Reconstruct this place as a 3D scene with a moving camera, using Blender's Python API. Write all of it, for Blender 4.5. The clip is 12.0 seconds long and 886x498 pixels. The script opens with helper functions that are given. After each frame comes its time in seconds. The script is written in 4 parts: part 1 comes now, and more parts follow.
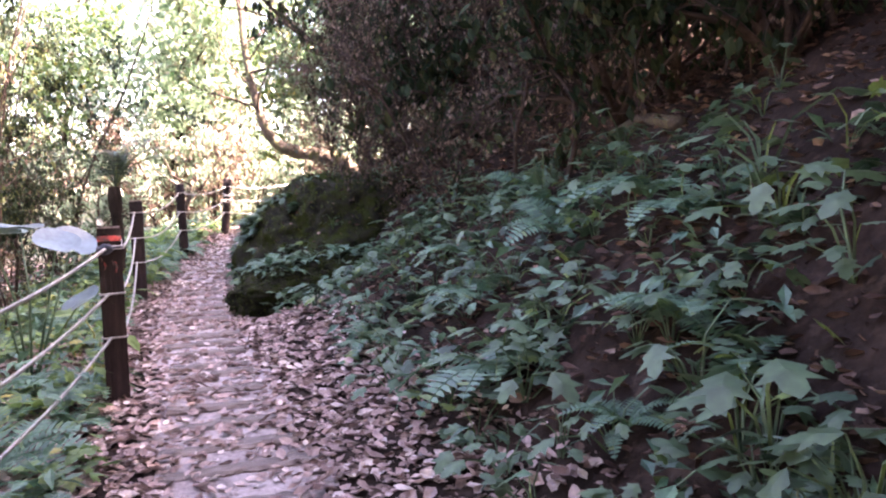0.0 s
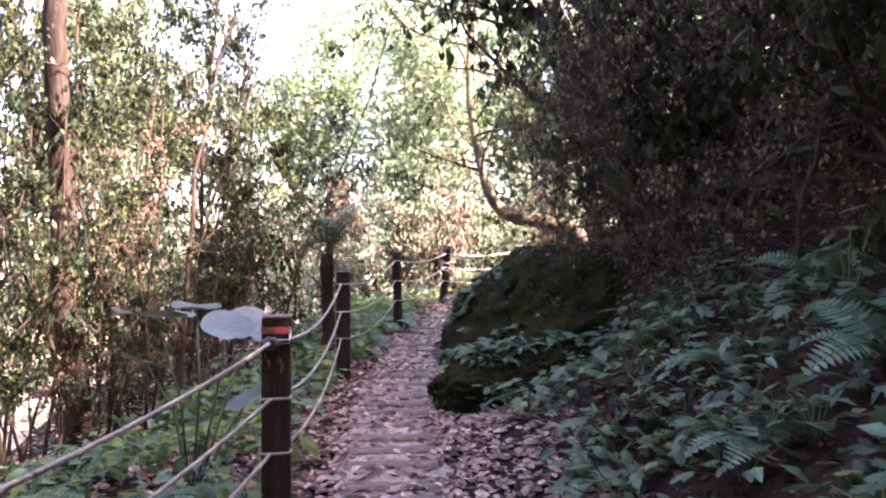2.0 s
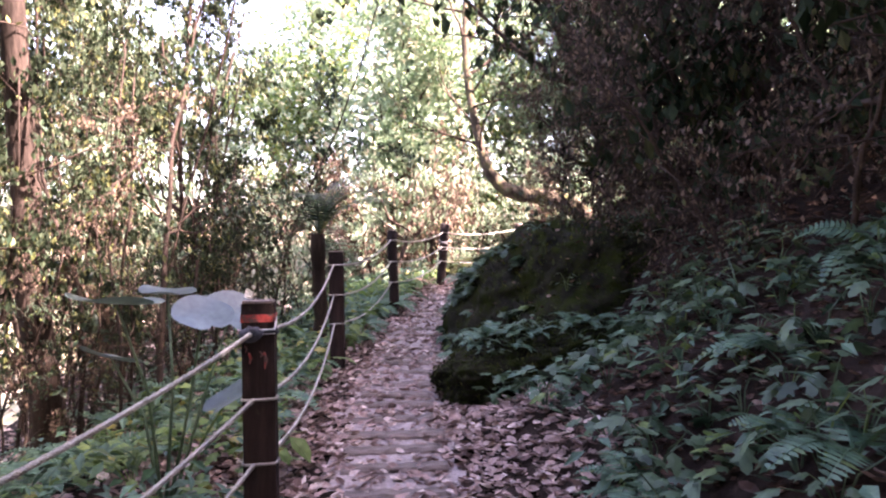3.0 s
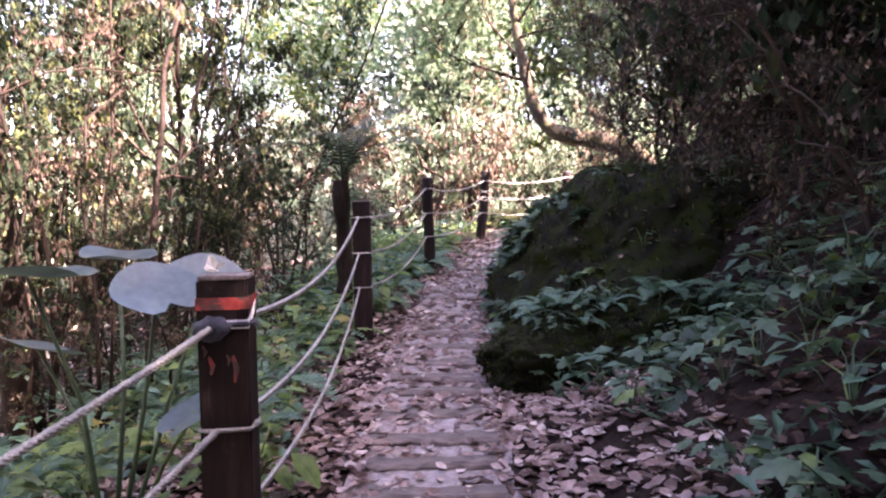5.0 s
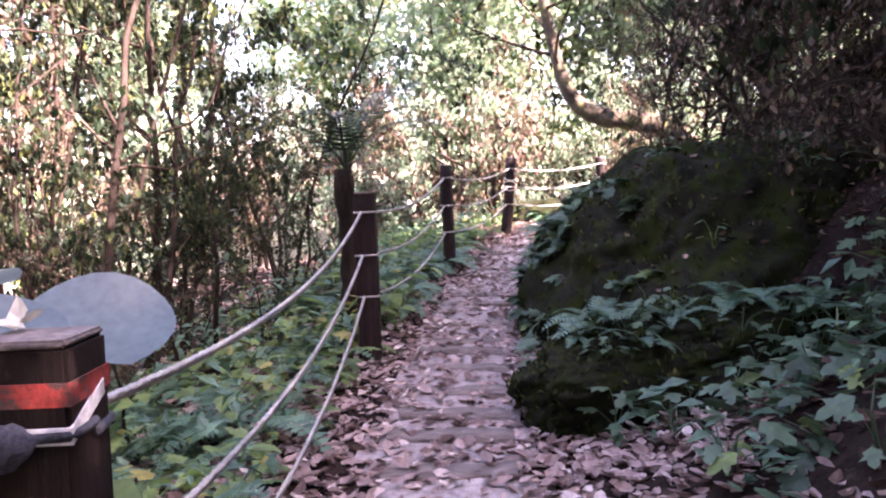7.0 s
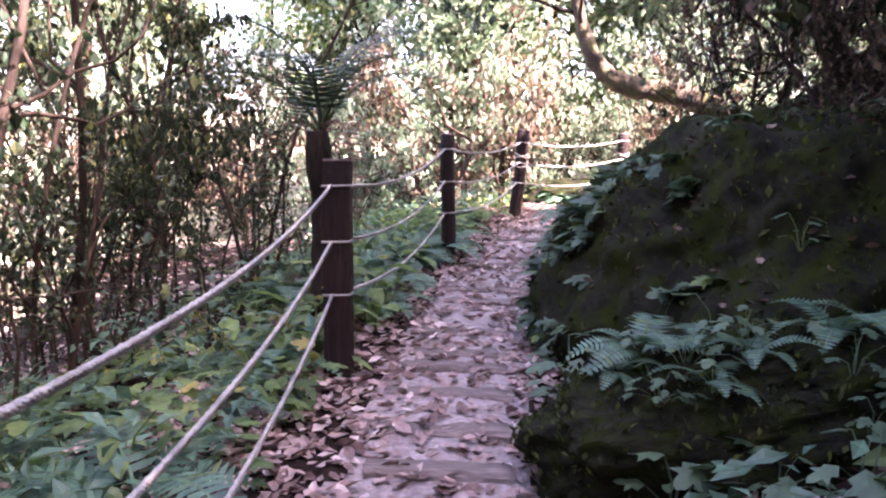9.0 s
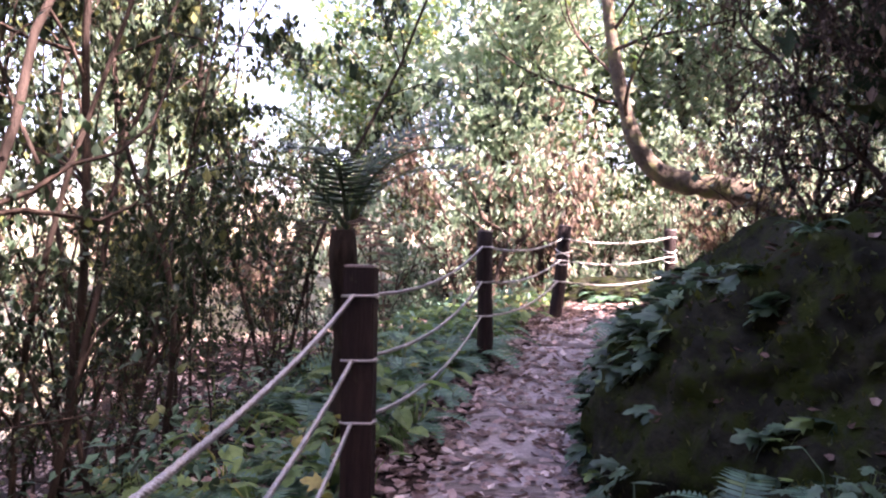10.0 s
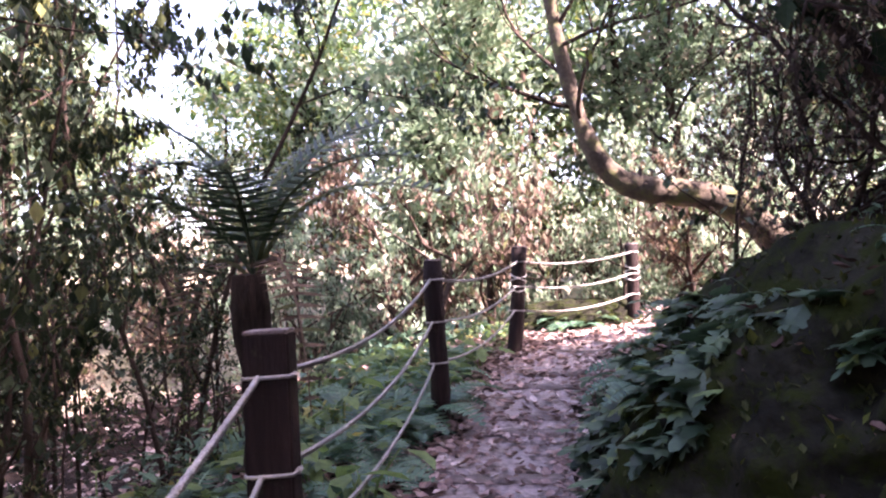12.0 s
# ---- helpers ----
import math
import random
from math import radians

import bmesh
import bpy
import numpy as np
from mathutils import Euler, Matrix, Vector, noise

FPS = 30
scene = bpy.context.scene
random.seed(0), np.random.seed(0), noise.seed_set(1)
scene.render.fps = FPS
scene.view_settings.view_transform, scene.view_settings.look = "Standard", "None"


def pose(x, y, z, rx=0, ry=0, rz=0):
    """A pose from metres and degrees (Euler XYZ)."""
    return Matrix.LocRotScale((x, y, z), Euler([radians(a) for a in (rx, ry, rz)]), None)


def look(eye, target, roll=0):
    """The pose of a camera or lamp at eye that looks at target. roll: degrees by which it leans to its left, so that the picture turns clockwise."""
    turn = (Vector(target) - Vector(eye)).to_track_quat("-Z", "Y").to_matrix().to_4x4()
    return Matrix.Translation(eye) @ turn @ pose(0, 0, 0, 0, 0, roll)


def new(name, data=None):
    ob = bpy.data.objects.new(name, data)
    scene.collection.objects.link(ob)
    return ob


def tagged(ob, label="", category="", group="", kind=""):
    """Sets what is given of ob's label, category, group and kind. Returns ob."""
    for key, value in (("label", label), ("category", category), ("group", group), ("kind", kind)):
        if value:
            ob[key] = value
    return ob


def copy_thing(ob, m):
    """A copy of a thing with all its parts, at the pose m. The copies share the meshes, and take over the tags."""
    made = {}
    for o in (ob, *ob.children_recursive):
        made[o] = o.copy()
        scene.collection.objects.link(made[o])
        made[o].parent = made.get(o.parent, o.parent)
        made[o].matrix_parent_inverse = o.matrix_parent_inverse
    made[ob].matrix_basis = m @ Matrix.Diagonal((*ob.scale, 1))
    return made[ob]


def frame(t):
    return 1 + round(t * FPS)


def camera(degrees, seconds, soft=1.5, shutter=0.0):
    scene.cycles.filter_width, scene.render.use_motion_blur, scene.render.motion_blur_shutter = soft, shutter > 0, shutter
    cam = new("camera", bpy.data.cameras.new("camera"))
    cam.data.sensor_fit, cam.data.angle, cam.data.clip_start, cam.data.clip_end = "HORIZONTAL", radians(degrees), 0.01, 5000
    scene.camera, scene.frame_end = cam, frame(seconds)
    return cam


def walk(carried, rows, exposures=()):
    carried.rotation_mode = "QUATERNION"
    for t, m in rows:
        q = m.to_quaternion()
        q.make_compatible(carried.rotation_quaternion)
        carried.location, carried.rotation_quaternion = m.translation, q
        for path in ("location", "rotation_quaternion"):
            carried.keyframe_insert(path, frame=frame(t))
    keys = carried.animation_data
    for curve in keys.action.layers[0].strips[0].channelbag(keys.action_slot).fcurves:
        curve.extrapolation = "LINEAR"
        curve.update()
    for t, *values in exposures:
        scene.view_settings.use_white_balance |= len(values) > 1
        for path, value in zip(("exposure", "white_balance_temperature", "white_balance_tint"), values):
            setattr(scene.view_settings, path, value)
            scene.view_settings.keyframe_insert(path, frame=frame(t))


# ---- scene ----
cam = camera(60.0, 12.0, soft=2.2)
PATH = [
    (0, (0.701, -3.338, 1.067), (1.217, -1.41, 0.935), -1.9),
    (0.5, (0.768, -2.995, 1.117), (1.047, -1.015, 1.073), -1.1),
    (1, (0.837, -2.659, 1.151), (0.843, -0.659, 1.095), 0.4),
    (1.5, (0.884, -2.37, 1.19), (0.879, -0.371, 1.162), -0.3),
    (2, (0.915, -2.059, 1.219), (0.852, -0.06, 1.26), -0.3),
    (2.5, (0.867, -1.738, 1.204), (0.802, 0.261, 1.235), -0.4),
    (3, (0.8, -1.425, 1.183), (0.759, 0.575, 1.176), -1.0),
    (3.2, (0.788, -1.29, 1.19), (0.7, 0.708, 1.175), -0.1),
    (4.8, (0.674, -0.27, 1.165), (0.581, 1.727, 1.106), -1.0),
    (5, (0.665, -0.161, 1.164), (0.536, 1.83, 1.032), -0.9),
    (5.5, (0.605, 0.119, 1.174), (0.396, 2.106, 1.076), -1.2),
    (6, (0.632, 0.355, 1.16), (0.278, 2.32, 1.039), -1.2),
    (6.5, (0.626, 0.657, 1.146), (0.307, 2.626, 1.006), -0.7),
    (7, (0.607, 0.917, 1.149), (0.419, 2.902, 0.997), -1.8),
    (7.5, (0.647, 1.195, 1.116), (0.412, 3.177, 0.989), -1.4),
    (7.7, (0.641, 1.34, 1.104), (0.44, 3.321, 0.923), -0.8),
    (9.3, (0.537, 2.245, 1.128), (0.335, 4.224, 0.916), 0.3),
    (9.5, (0.524, 2.348, 1.157), (0.302, 4.333, 1.059), -0.0),
    (10, (0.474, 2.646, 1.21), (0.185, 4.625, 1.225), 1.0),
    (10.5, (0.358, 2.908, 1.223), (0.051, 4.881, 1.349), 0.2),
    (11, (0.313, 3.238, 1.187), (-0.007, 5.208, 1.314), -1.6),
    (11.5, (0.351, 3.451, 1.246), (0.122, 5.435, 1.338), -1.4),
    (12, (0.283, 3.737, 1.289), (0.166, 5.732, 1.364), -2.9),
]
walk(cam, [(t, look(eye, target, roll)) for t, eye, target, roll in PATH],
     [(t, e + 0.55, 7400 - 50 * t, 41 + 0.5 * t) for t, e in ((0, 4.45), (0.5, 4.15), (1.0, 3.8), (3.0, 3.55), (5.5, 3.5), (7.5, 3.75), (9.5, 3.75), (10.3, 2.95), (11.2, 3.05), (12.0, 3.1))])

# ---- sky and sun ----
SUN_EL, SUN_AZ = radians(43), radians(112)          # azimuth from +y; the sun stands over the hill on the bank's side
world = bpy.data.worlds.new("sky")
scene.world = world
world.use_nodes = True
wn = world.node_tree.nodes
sky = wn.new("ShaderNodeTexSky")
sky.sky_type = "NISHITA"
sky.sun_disc = False
sky.sun_elevation = SUN_EL
sky.sun_rotation = SUN_AZ
sky.dust_density = 3.0
wn["Background"].inputs["Strength"].default_value = 0.12
world.node_tree.links.new(sky.outputs["Color"], wn["Background"].inputs["Color"])
sun = new("sun", bpy.data.lights.new("sun", "SUN"))
sun.data.energy, sun.data.angle, sun.data.color = 5.0, radians(0.6), (1.0, 0.96, 0.9)
sun_to = Vector((math.sin(SUN_AZ) * math.cos(SUN_EL), math.cos(SUN_AZ) * math.cos(SUN_EL), math.sin(SUN_EL)))
sun.matrix_world = look(sun_to * 60, (0, 0, 0))


# ---- materials ----
def shader(name):
    m = bpy.data.materials.new(name)
    m.use_nodes = True
    nt = m.node_tree
    return m, nt, nt.nodes["Principled BSDF"]


def ramp_node(nt, stops):
    r = nt.nodes.new("ShaderNodeValToRGB")
    while len(r.color_ramp.elements) < len(stops):
        r.color_ramp.elements.new(0.5)
    for e, (p, c) in zip(r.color_ramp.elements, stops):
        e.position, e.color = p, (*c, 1)
    return r


def noise_node(nt, scale, detail=4.0, coord="Object", stretch=None, rough=0.55):
    tc = nt.nodes.new("ShaderNodeTexCoord")
    n = nt.nodes.new("ShaderNodeTexNoise")
    n.inputs["Scale"].default_value, n.inputs["Detail"].default_value = scale, detail
    n.inputs["Roughness"].default_value = rough
    if stretch:
        mp = nt.nodes.new("ShaderNodeMapping")
        mp.inputs["Scale"].default_value = stretch
        nt.links.new(tc.outputs[coord], mp.inputs["Vector"])
        nt.links.new(mp.outputs["Vector"], n.inputs["Vector"])
    else:
        nt.links.new(tc.outputs[coord], n.inputs["Vector"])
    return n


def mix_node(nt, fac, a, b, mode="MIX"):
    x = nt.nodes.new("ShaderNodeMix")
    x.data_type, x.blend_type = "RGBA", mode
    for key, v in ((0, fac), (6, a), (7, b)):
        if isinstance(v, (int, float)):
            x.inputs[key].default_value = v
        elif isinstance(v, tuple):
            x.inputs[key].default_value = (*v, 1)
        else:
            nt.links.new(v, x.inputs[key])
    return x.outputs[2]


def bump(nt, bsdf, height, strength, distance=0.01):
    b = nt.nodes.new("ShaderNodeBump")
    b.inputs["Strength"].default_value, b.inputs["Distance"].default_value = strength, distance
    nt.links.new(height, b.inputs["Height"])
    nt.links.new(b.outputs["Normal"], bsdf.inputs["Normal"])


def rough_mat(name, stops, scale, fine, rough=0.85, relief=0.6, stretch=None, spots=None, spot_scale=3.0, spot_at=0.6, gloss=0.3):
    """Two scales of colour variation, with relief and optional patches of another colour."""
    m, nt, b = shader(name)
    n1 = noise_node(nt, scale, 5, stretch=stretch)
    n2 = noise_node(nt, fine, 6, stretch=stretch, rough=0.65)
    r = ramp_node(nt, stops)
    nt.links.new(n1.outputs["Fac"], r.inputs["Fac"])
    r2 = ramp_node(nt, [(0.3, (0.55, 0.55, 0.55)), (0.7, (1.25, 1.25, 1.25))])
    nt.links.new(n2.outputs["Fac"], r2.inputs["Fac"])
    col = mix_node(nt, 1.0, r.outputs["Color"], r2.outputs["Color"], "MULTIPLY")
    if spots:
        n3 = noise_node(nt, spot_scale, 6, rough=0.7)
        r3 = ramp_node(nt, [(spot_at - 0.06, (0, 0, 0)), (spot_at + 0.06, (1, 1, 1))])
        nt.links.new(n3.outputs["Fac"], r3.inputs["Fac"])
        col = mix_node(nt, r3.outputs["Color"], col, spots)
    nt.links.new(col, b.inputs["Base Color"])
    b.inputs["Roughness"].default_value = rough
    b.inputs["Specular IOR Level"].default_value = gloss
    bump(nt, b, n2.outputs["Fac"], relief, 0.02)
    return m


def leaf_mat(name, dark, light, odd, through_=0.45, rough=0.45, odd_at=0.86, gloss=0.5):
    """A leaf: colour differs from leaf to leaf and plant to plant, light passes through."""
    m, nt, b = shader(name)
    geo = nt.nodes.new("ShaderNodeNewGeometry")
    info = nt.nodes.new("ShaderNodeObjectInfo")
    add = nt.nodes.new("ShaderNodeMath")
    add.operation = "MULTIPLY_ADD"
    nt.links.new(info.outputs["Random"], add.inputs[0])
    add.inputs[1].default_value = 0.35
    nt.links.new(geo.outputs["Random Per Island"], add.inputs[2])
    frac = nt.nodes.new("ShaderNodeMath")
    frac.operation = "FRACT"
    nt.links.new(add.outputs[0], frac.inputs[0])
    r = ramp_node(nt, [(0.0, dark), (odd_at - 0.1, light), (odd_at, light), (min(0.99, odd_at + 0.05), odd)])
    nt.links.new(frac.outputs[0], r.inputs["Fac"])
    n = noise_node(nt, 30, 4)
    r2 = ramp_node(nt, [(0.3, (0.7, 0.7, 0.7)), (0.75, (1.2, 1.2, 1.1))])
    nt.links.new(n.outputs["Fac"], r2.inputs["Fac"])
    col = mix_node(nt, 1.0, r.outputs["Color"], r2.outputs["Color"], "MULTIPLY")
    nt.links.new(col, b.inputs["Base Color"])
    b.inputs["Roughness"].default_value = rough
    b.inputs["Specular IOR Level"].default_value = gloss
    tr = nt.nodes.new("ShaderNodeBsdfTranslucent")
    tint = mix_node(nt, 1.0, col, (1.05, 1.1, 1.0), "MULTIPLY")
    nt.links.new(tint, tr.inputs["Color"])
    mx = nt.nodes.new("ShaderNodeMixShader")
    mx.inputs[0].default_value = through_
    nt.links.new(b.outputs[0], mx.inputs[1])
    nt.links.new(tr.outputs[0], mx.inputs[2])
    nt.links.new(mx.outputs[0], nt.nodes["Material Output"].inputs["Surface"])
    return m


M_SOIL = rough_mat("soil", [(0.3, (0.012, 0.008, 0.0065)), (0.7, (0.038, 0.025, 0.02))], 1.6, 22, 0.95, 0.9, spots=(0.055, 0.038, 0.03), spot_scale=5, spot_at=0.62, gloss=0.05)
M_PATH = rough_mat("trodden_earth", [(0.3, (0.24, 0.19, 0.18)), (0.7, (0.42, 0.35, 0.33))], 2.5, 30, 0.9, 0.8, spots=(0.11, 0.08, 0.065), spot_scale=6)
M_VALLEY = rough_mat("dry_grass", [(0.3, (0.24, 0.2, 0.13)), (0.7, (0.42, 0.37, 0.26))], 0.5, 9, 0.95, 0.6, spots=(0.2, 0.22, 0.09), spot_scale=0.7)
M_BARK = rough_mat("bark", [(0.3, (0.018, 0.013, 0.01)), (0.7, (0.06, 0.043, 0.034))], 5, 30, 0.9, 1.0, stretch=(1, 1, 0.25), gloss=0.08)
M_TWIG = rough_mat("twig_bark", [(0.3, (0.02, 0.014, 0.011)), (0.7, (0.068, 0.047, 0.036))], 4, 40, 0.85, 0.4, gloss=0.08)
M_MOSSBARK = rough_mat("mossy_bark", [(0.3, (0.04, 0.03, 0.02)), (0.7, (0.12, 0.09, 0.06))], 5, 30, 0.9, 1.0, spots=(0.085, 0.09, 0.03), spot_scale=5, spot_at=0.56)
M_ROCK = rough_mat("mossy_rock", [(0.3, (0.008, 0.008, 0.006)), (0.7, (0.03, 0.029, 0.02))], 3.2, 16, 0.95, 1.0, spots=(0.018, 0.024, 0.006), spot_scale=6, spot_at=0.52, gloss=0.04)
M_POST = rough_mat("stained_timber", [(0.3, (0.009, 0.006, 0.0055)), (0.7, (0.03, 0.018, 0.016))], 6, 45, 0.75, 0.7, stretch=(1, 1, 0.12), spots=(0.045, 0.055, 0.03), spot_scale=5, spot_at=0.66, gloss=0.12)
M_POSTTOP = rough_mat("weathered_end_grain", [(0.3, (0.14, 0.11, 0.10)), (0.7, (0.3, 0.25, 0.23))], 20, 90, 0.9, 0.7)
M_RED = rough_mat("faded_red_paint", [(0.3, (0.24, 0.026, 0.02)), (0.7, (0.4, 0.05, 0.04))], 14, 60, 0.6, 0.5, spots=(0.07, 0.04, 0.035), spot_scale=22, spot_at=0.5)
M_TAG = rough_mat("white_band", [(0.3, (0.6, 0.6, 0.62)), (0.7, (0.8, 0.8, 0.8))], 12, 50, 0.5, 0.2)
M_ROPE = rough_mat("rope_fibre", [(0.3, (0.3, 0.28, 0.25)), (0.7, (0.52, 0.49, 0.44))], 9, 160, 0.9, 0.6)
M_ROPEDARK = rough_mat("dirty_rope", [(0.3, (0.025, 0.028, 0.036)), (0.7, (0.09, 0.095, 0.12))], 20, 160, 0.8, 0.6)
M_STEP = rough_mat("worn_sleeper", [(0.3, (0.11, 0.085, 0.075)), (0.7, (0.27, 0.215, 0.19))], 5, 40, 0.9, 0.9, stretch=(0.2, 1, 1))
M_DEAD = leaf_mat("dead_leaf", (0.14, 0.085, 0.075), (0.46, 0.33, 0.31), (0.66, 0.54, 0.51), 0.15, 0.75, gloss=0.25)
# darker copy of dead_leaf, with the shade of bank and boulder in its colour
M_DEADSHADE = leaf_mat("shaded_dead_leaf", (0.035, 0.02, 0.017), (0.12, 0.075, 0.062), (0.26, 0.18, 0.15), 0.1, 0.8, gloss=0.08)
M_SHRUB = leaf_mat("shrub_leaf", (0.012, 0.026, 0.014), (0.04, 0.07, 0.038), (0.1, 0.12, 0.04), 0.25, 0.45, gloss=0.3)
M_DRY = leaf_mat("dry_hanging_leaf", (0.05, 0.034, 0.026), (0.16, 0.112, 0.085), (0.08, 0.09, 0.04), 0.3, 0.7, gloss=0.2)
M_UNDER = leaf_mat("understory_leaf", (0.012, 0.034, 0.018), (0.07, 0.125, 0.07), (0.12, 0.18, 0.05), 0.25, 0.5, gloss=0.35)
M_FERN = leaf_mat("fern_leaf", (0.03, 0.085, 0.055), (0.09, 0.185, 0.115), (0.08, 0.13, 0.035), 0.25, 0.5)
M_LEAF = leaf_mat("tree_leaf", (0.03, 0.075, 0.03), (0.08, 0.14, 0.05), (0.16, 0.18, 0.04), 0.45, 0.45)
M_THICKET = leaf_mat("thicket_leaf", (0.012, 0.02, 0.011), (0.036, 0.052, 0.027), (0.12, 0.13, 0.05), 0.25, 0.7, gloss=0.1)
# near-black leaf for the trees and shrubs added to block light
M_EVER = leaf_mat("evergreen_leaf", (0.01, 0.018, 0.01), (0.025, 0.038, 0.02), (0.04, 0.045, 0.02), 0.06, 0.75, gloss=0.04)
M_MOSS = leaf_mat("moss_sprig", (0.014, 0.02, 0.008), (0.05, 0.06, 0.022), (0.07, 0.085, 0.02), 0.15, 0.8, gloss=0.1)
# paler copy of tree_leaf for the background; its sunlight is put into the colour
M_SUNLEAF = leaf_mat("sunlit_leaf", (0.09, 0.15, 0.095), (0.25, 0.335, 0.235), (0.42, 0.38, 0.31), 0.5, 0.45)
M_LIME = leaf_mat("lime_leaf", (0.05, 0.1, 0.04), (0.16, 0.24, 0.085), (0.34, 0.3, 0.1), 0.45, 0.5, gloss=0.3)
# grey-blue of the sky reflected on these leaves is put into the colour
M_BIG = leaf_mat("sky_tinted_glossy_leaf", (0.045, 0.07, 0.075), (0.06, 0.09, 0.095), (0.06, 0.09, 0.075), 0.12, 0.33, gloss=0.5)
M_CREAM = leaf_mat("bleached_leaf", (0.5, 0.44, 0.36), (0.7, 0.64, 0.55), (0.3, 0.2, 0.14), 0.2, 0.8)


# ---- mesh helpers ----
def part(name, verts, faces, material, parent=None, label="", smooth=False):
    me = bpy.data.meshes.new(name)
    me.from_pydata([tuple(v) for v in np.asarray(verts, float).tolist()], [], [tuple(f) for f in (faces.tolist() if isinstance(faces, np.ndarray) else faces)])
    me.materials.append(material)
    if smooth:
        me.polygons.foreach_set("use_smooth", [True] * len(me.polygons))
    ob = new(name, me)
    if parent:
        ob.parent = parent
    if label:
        ob["label"] = label
    return ob


def root(name, label, category, group="", at=None, kind=""):
    ob = tagged(new(name), label, category, group, kind)
    if at is not None:
        ob.matrix_basis = at
    return ob


def join(chunks):
    vs, fs, off = [], [], 0
    for v, f in chunks:
        v = np.asarray(v, float).reshape(-1, 3)
        vs.append(v)
        fs.extend([tuple(int(i) + off for i in q) for q in f])
        off += len(v)
    return (np.concatenate(vs) if vs else np.zeros((0, 3))), fs


def tube(pts, radii, sides=5, caps=True):
    pts = np.asarray(pts, float)
    n = len(pts)
    tan = np.gradient(pts, axis=0)
    tan /= np.linalg.norm(tan, axis=1)[:, None] + 1e-9
    ref = np.array([0.0, 0.0, 1.0]) if abs(tan[:, 2]).mean() < 0.8 else np.array([1.0, 0.0, 0.0])
    u = np.cross(tan, ref)
    u /= np.linalg.norm(u, axis=1)[:, None] + 1e-9
    w = np.cross(tan, u)
    a = np.arange(sides) * 2 * np.pi / sides
    ring = np.cos(a)[None, :, None] * u[:, None] + np.sin(a)[None, :, None] * w[:, None]
    v = pts[:, None] + ring * np.asarray(radii, float)[:, None, None]
    f = []
    for i in range(n - 1):
        for k in range(sides):
            k2 = (k + 1) % sides
            f.append((i * sides + k, i * sides + k2, (i + 1) * sides + k2, (i + 1) * sides + k))
    if caps:
        f.append(tuple(range(sides))[::-1])
        f.append(tuple((n - 1) * sides + k for k in range(sides)))
    return v.reshape(-1, 3), f


def spread(template, pos, rot, size):
    """Many copies of a small template in one mesh. rot: N x 3 x 3, size: N."""
    tv, tf = template
    tv = np.asarray(tv, float)
    v = np.einsum("nij,kj->nki", rot, tv) * np.asarray(size)[:, None, None] + np.asarray(pos)[:, None]
    n, k = len(pos), len(tv)
    faces = []
    by = {}
    for q in tf:
        by.setdefault(len(q), []).append(q)
    for ln, qs in by.items():
        qa = np.array(qs)
        faces.extend((qa[None] + (np.arange(n) * k)[:, None, None]).reshape(-1, ln).tolist())
    return v.reshape(-1, 3), faces


def turns(rng, n, tilt=(0.0, 1.2), heading=None):
    """Rotations: free heading, leaned over by an angle in tilt (radians), with some roll."""
    h = rng.uniform(0, 2 * np.pi, n) if heading is None else np.asarray(heading)
    t = rng.uniform(tilt[0], tilt[1], n)
    r = rng.normal(0, 0.35, n)
    ch, sh, ct, st, cr, sr = np.cos(h), np.sin(h), np.cos(t), np.sin(t), np.cos(r), np.sin(r)
    one, zero = np.ones(n), np.zeros(n)
    rz = np.stack([ch, -sh, zero, sh, ch, zero, zero, zero, one], 1).reshape(n, 3, 3)
    rx = np.stack([one, zero, zero, zero, ct, -st, zero, st, ct], 1).reshape(n, 3, 3)
    ry = np.stack([cr, zero, sr, zero, one, zero, -sr, zero, cr], 1).reshape(n, 3, 3)
    return rz @ rx @ ry


LEAF = ([(0, 0, 0), (-0.2, 0.45, 0.07), (0, 0.5, 0), (0.2, 0.45, 0.07), (0, 1, -0.12)], [(0, 2, 1), (0, 3, 2), (1, 2, 4), (2, 3, 4)])
BROAD = ([(0, 0, 0), (-0.33, 0.35, 0.07), (0, 0.45, 0), (0.33, 0.35, 0.07), (-0.22, 0.75, 0.0), (0.22, 0.75, 0.0), (0, 1, -0.15)],
         [(0, 2, 1), (0, 3, 2), (1, 2, 4), (2, 3, 5), (2, 6, 4), (2, 5, 6)])
CURL = ([(0, 0, 0.1), (-0.26, 0.3, 0.2), (0, 0.4, 0.0), (0.3, 0.35, 0.12), (-0.2, 0.75, 0.1), (0.22, 0.7, 0.22), (0.05, 1, 0.16)],
        [(0, 2, 1), (0, 3, 2), (1, 2, 4), (2, 3, 5), (2, 6, 4), (2, 5, 6)])
CHIP = ([(0, 0, 0), (-0.28, 0.5, 0.08), (0, 1, 0), (0.28, 0.5, 0.08)], [(0, 3, 2), (0, 2, 1)])


def lobed():
    """A five-lobed, toothed leaf blade, base at the origin."""
    v, f = [(0, 0.42, 0.03), (0, 0, 0)], []
    for a, r in ((-115, 0.38), (-88, 0.26), (-62, 0.55), (-40, 0.3), (-20, 0.52), (0, 0.66), (20, 0.52), (40, 0.3), (62, 0.55), (88, 0.26), (115, 0.38)):
        v.append((r * math.sin(radians(a)), 0.42 + r * math.cos(radians(a)), -0.22 * r * r))
    ring = list(range(2, len(v)))
    for a, b in zip(ring, ring[1:]):
        f.append((0, b, a))
    f += [(0, 2, 1), (0, 1, ring[-1])]
    return v, f


LOBED = lobed()


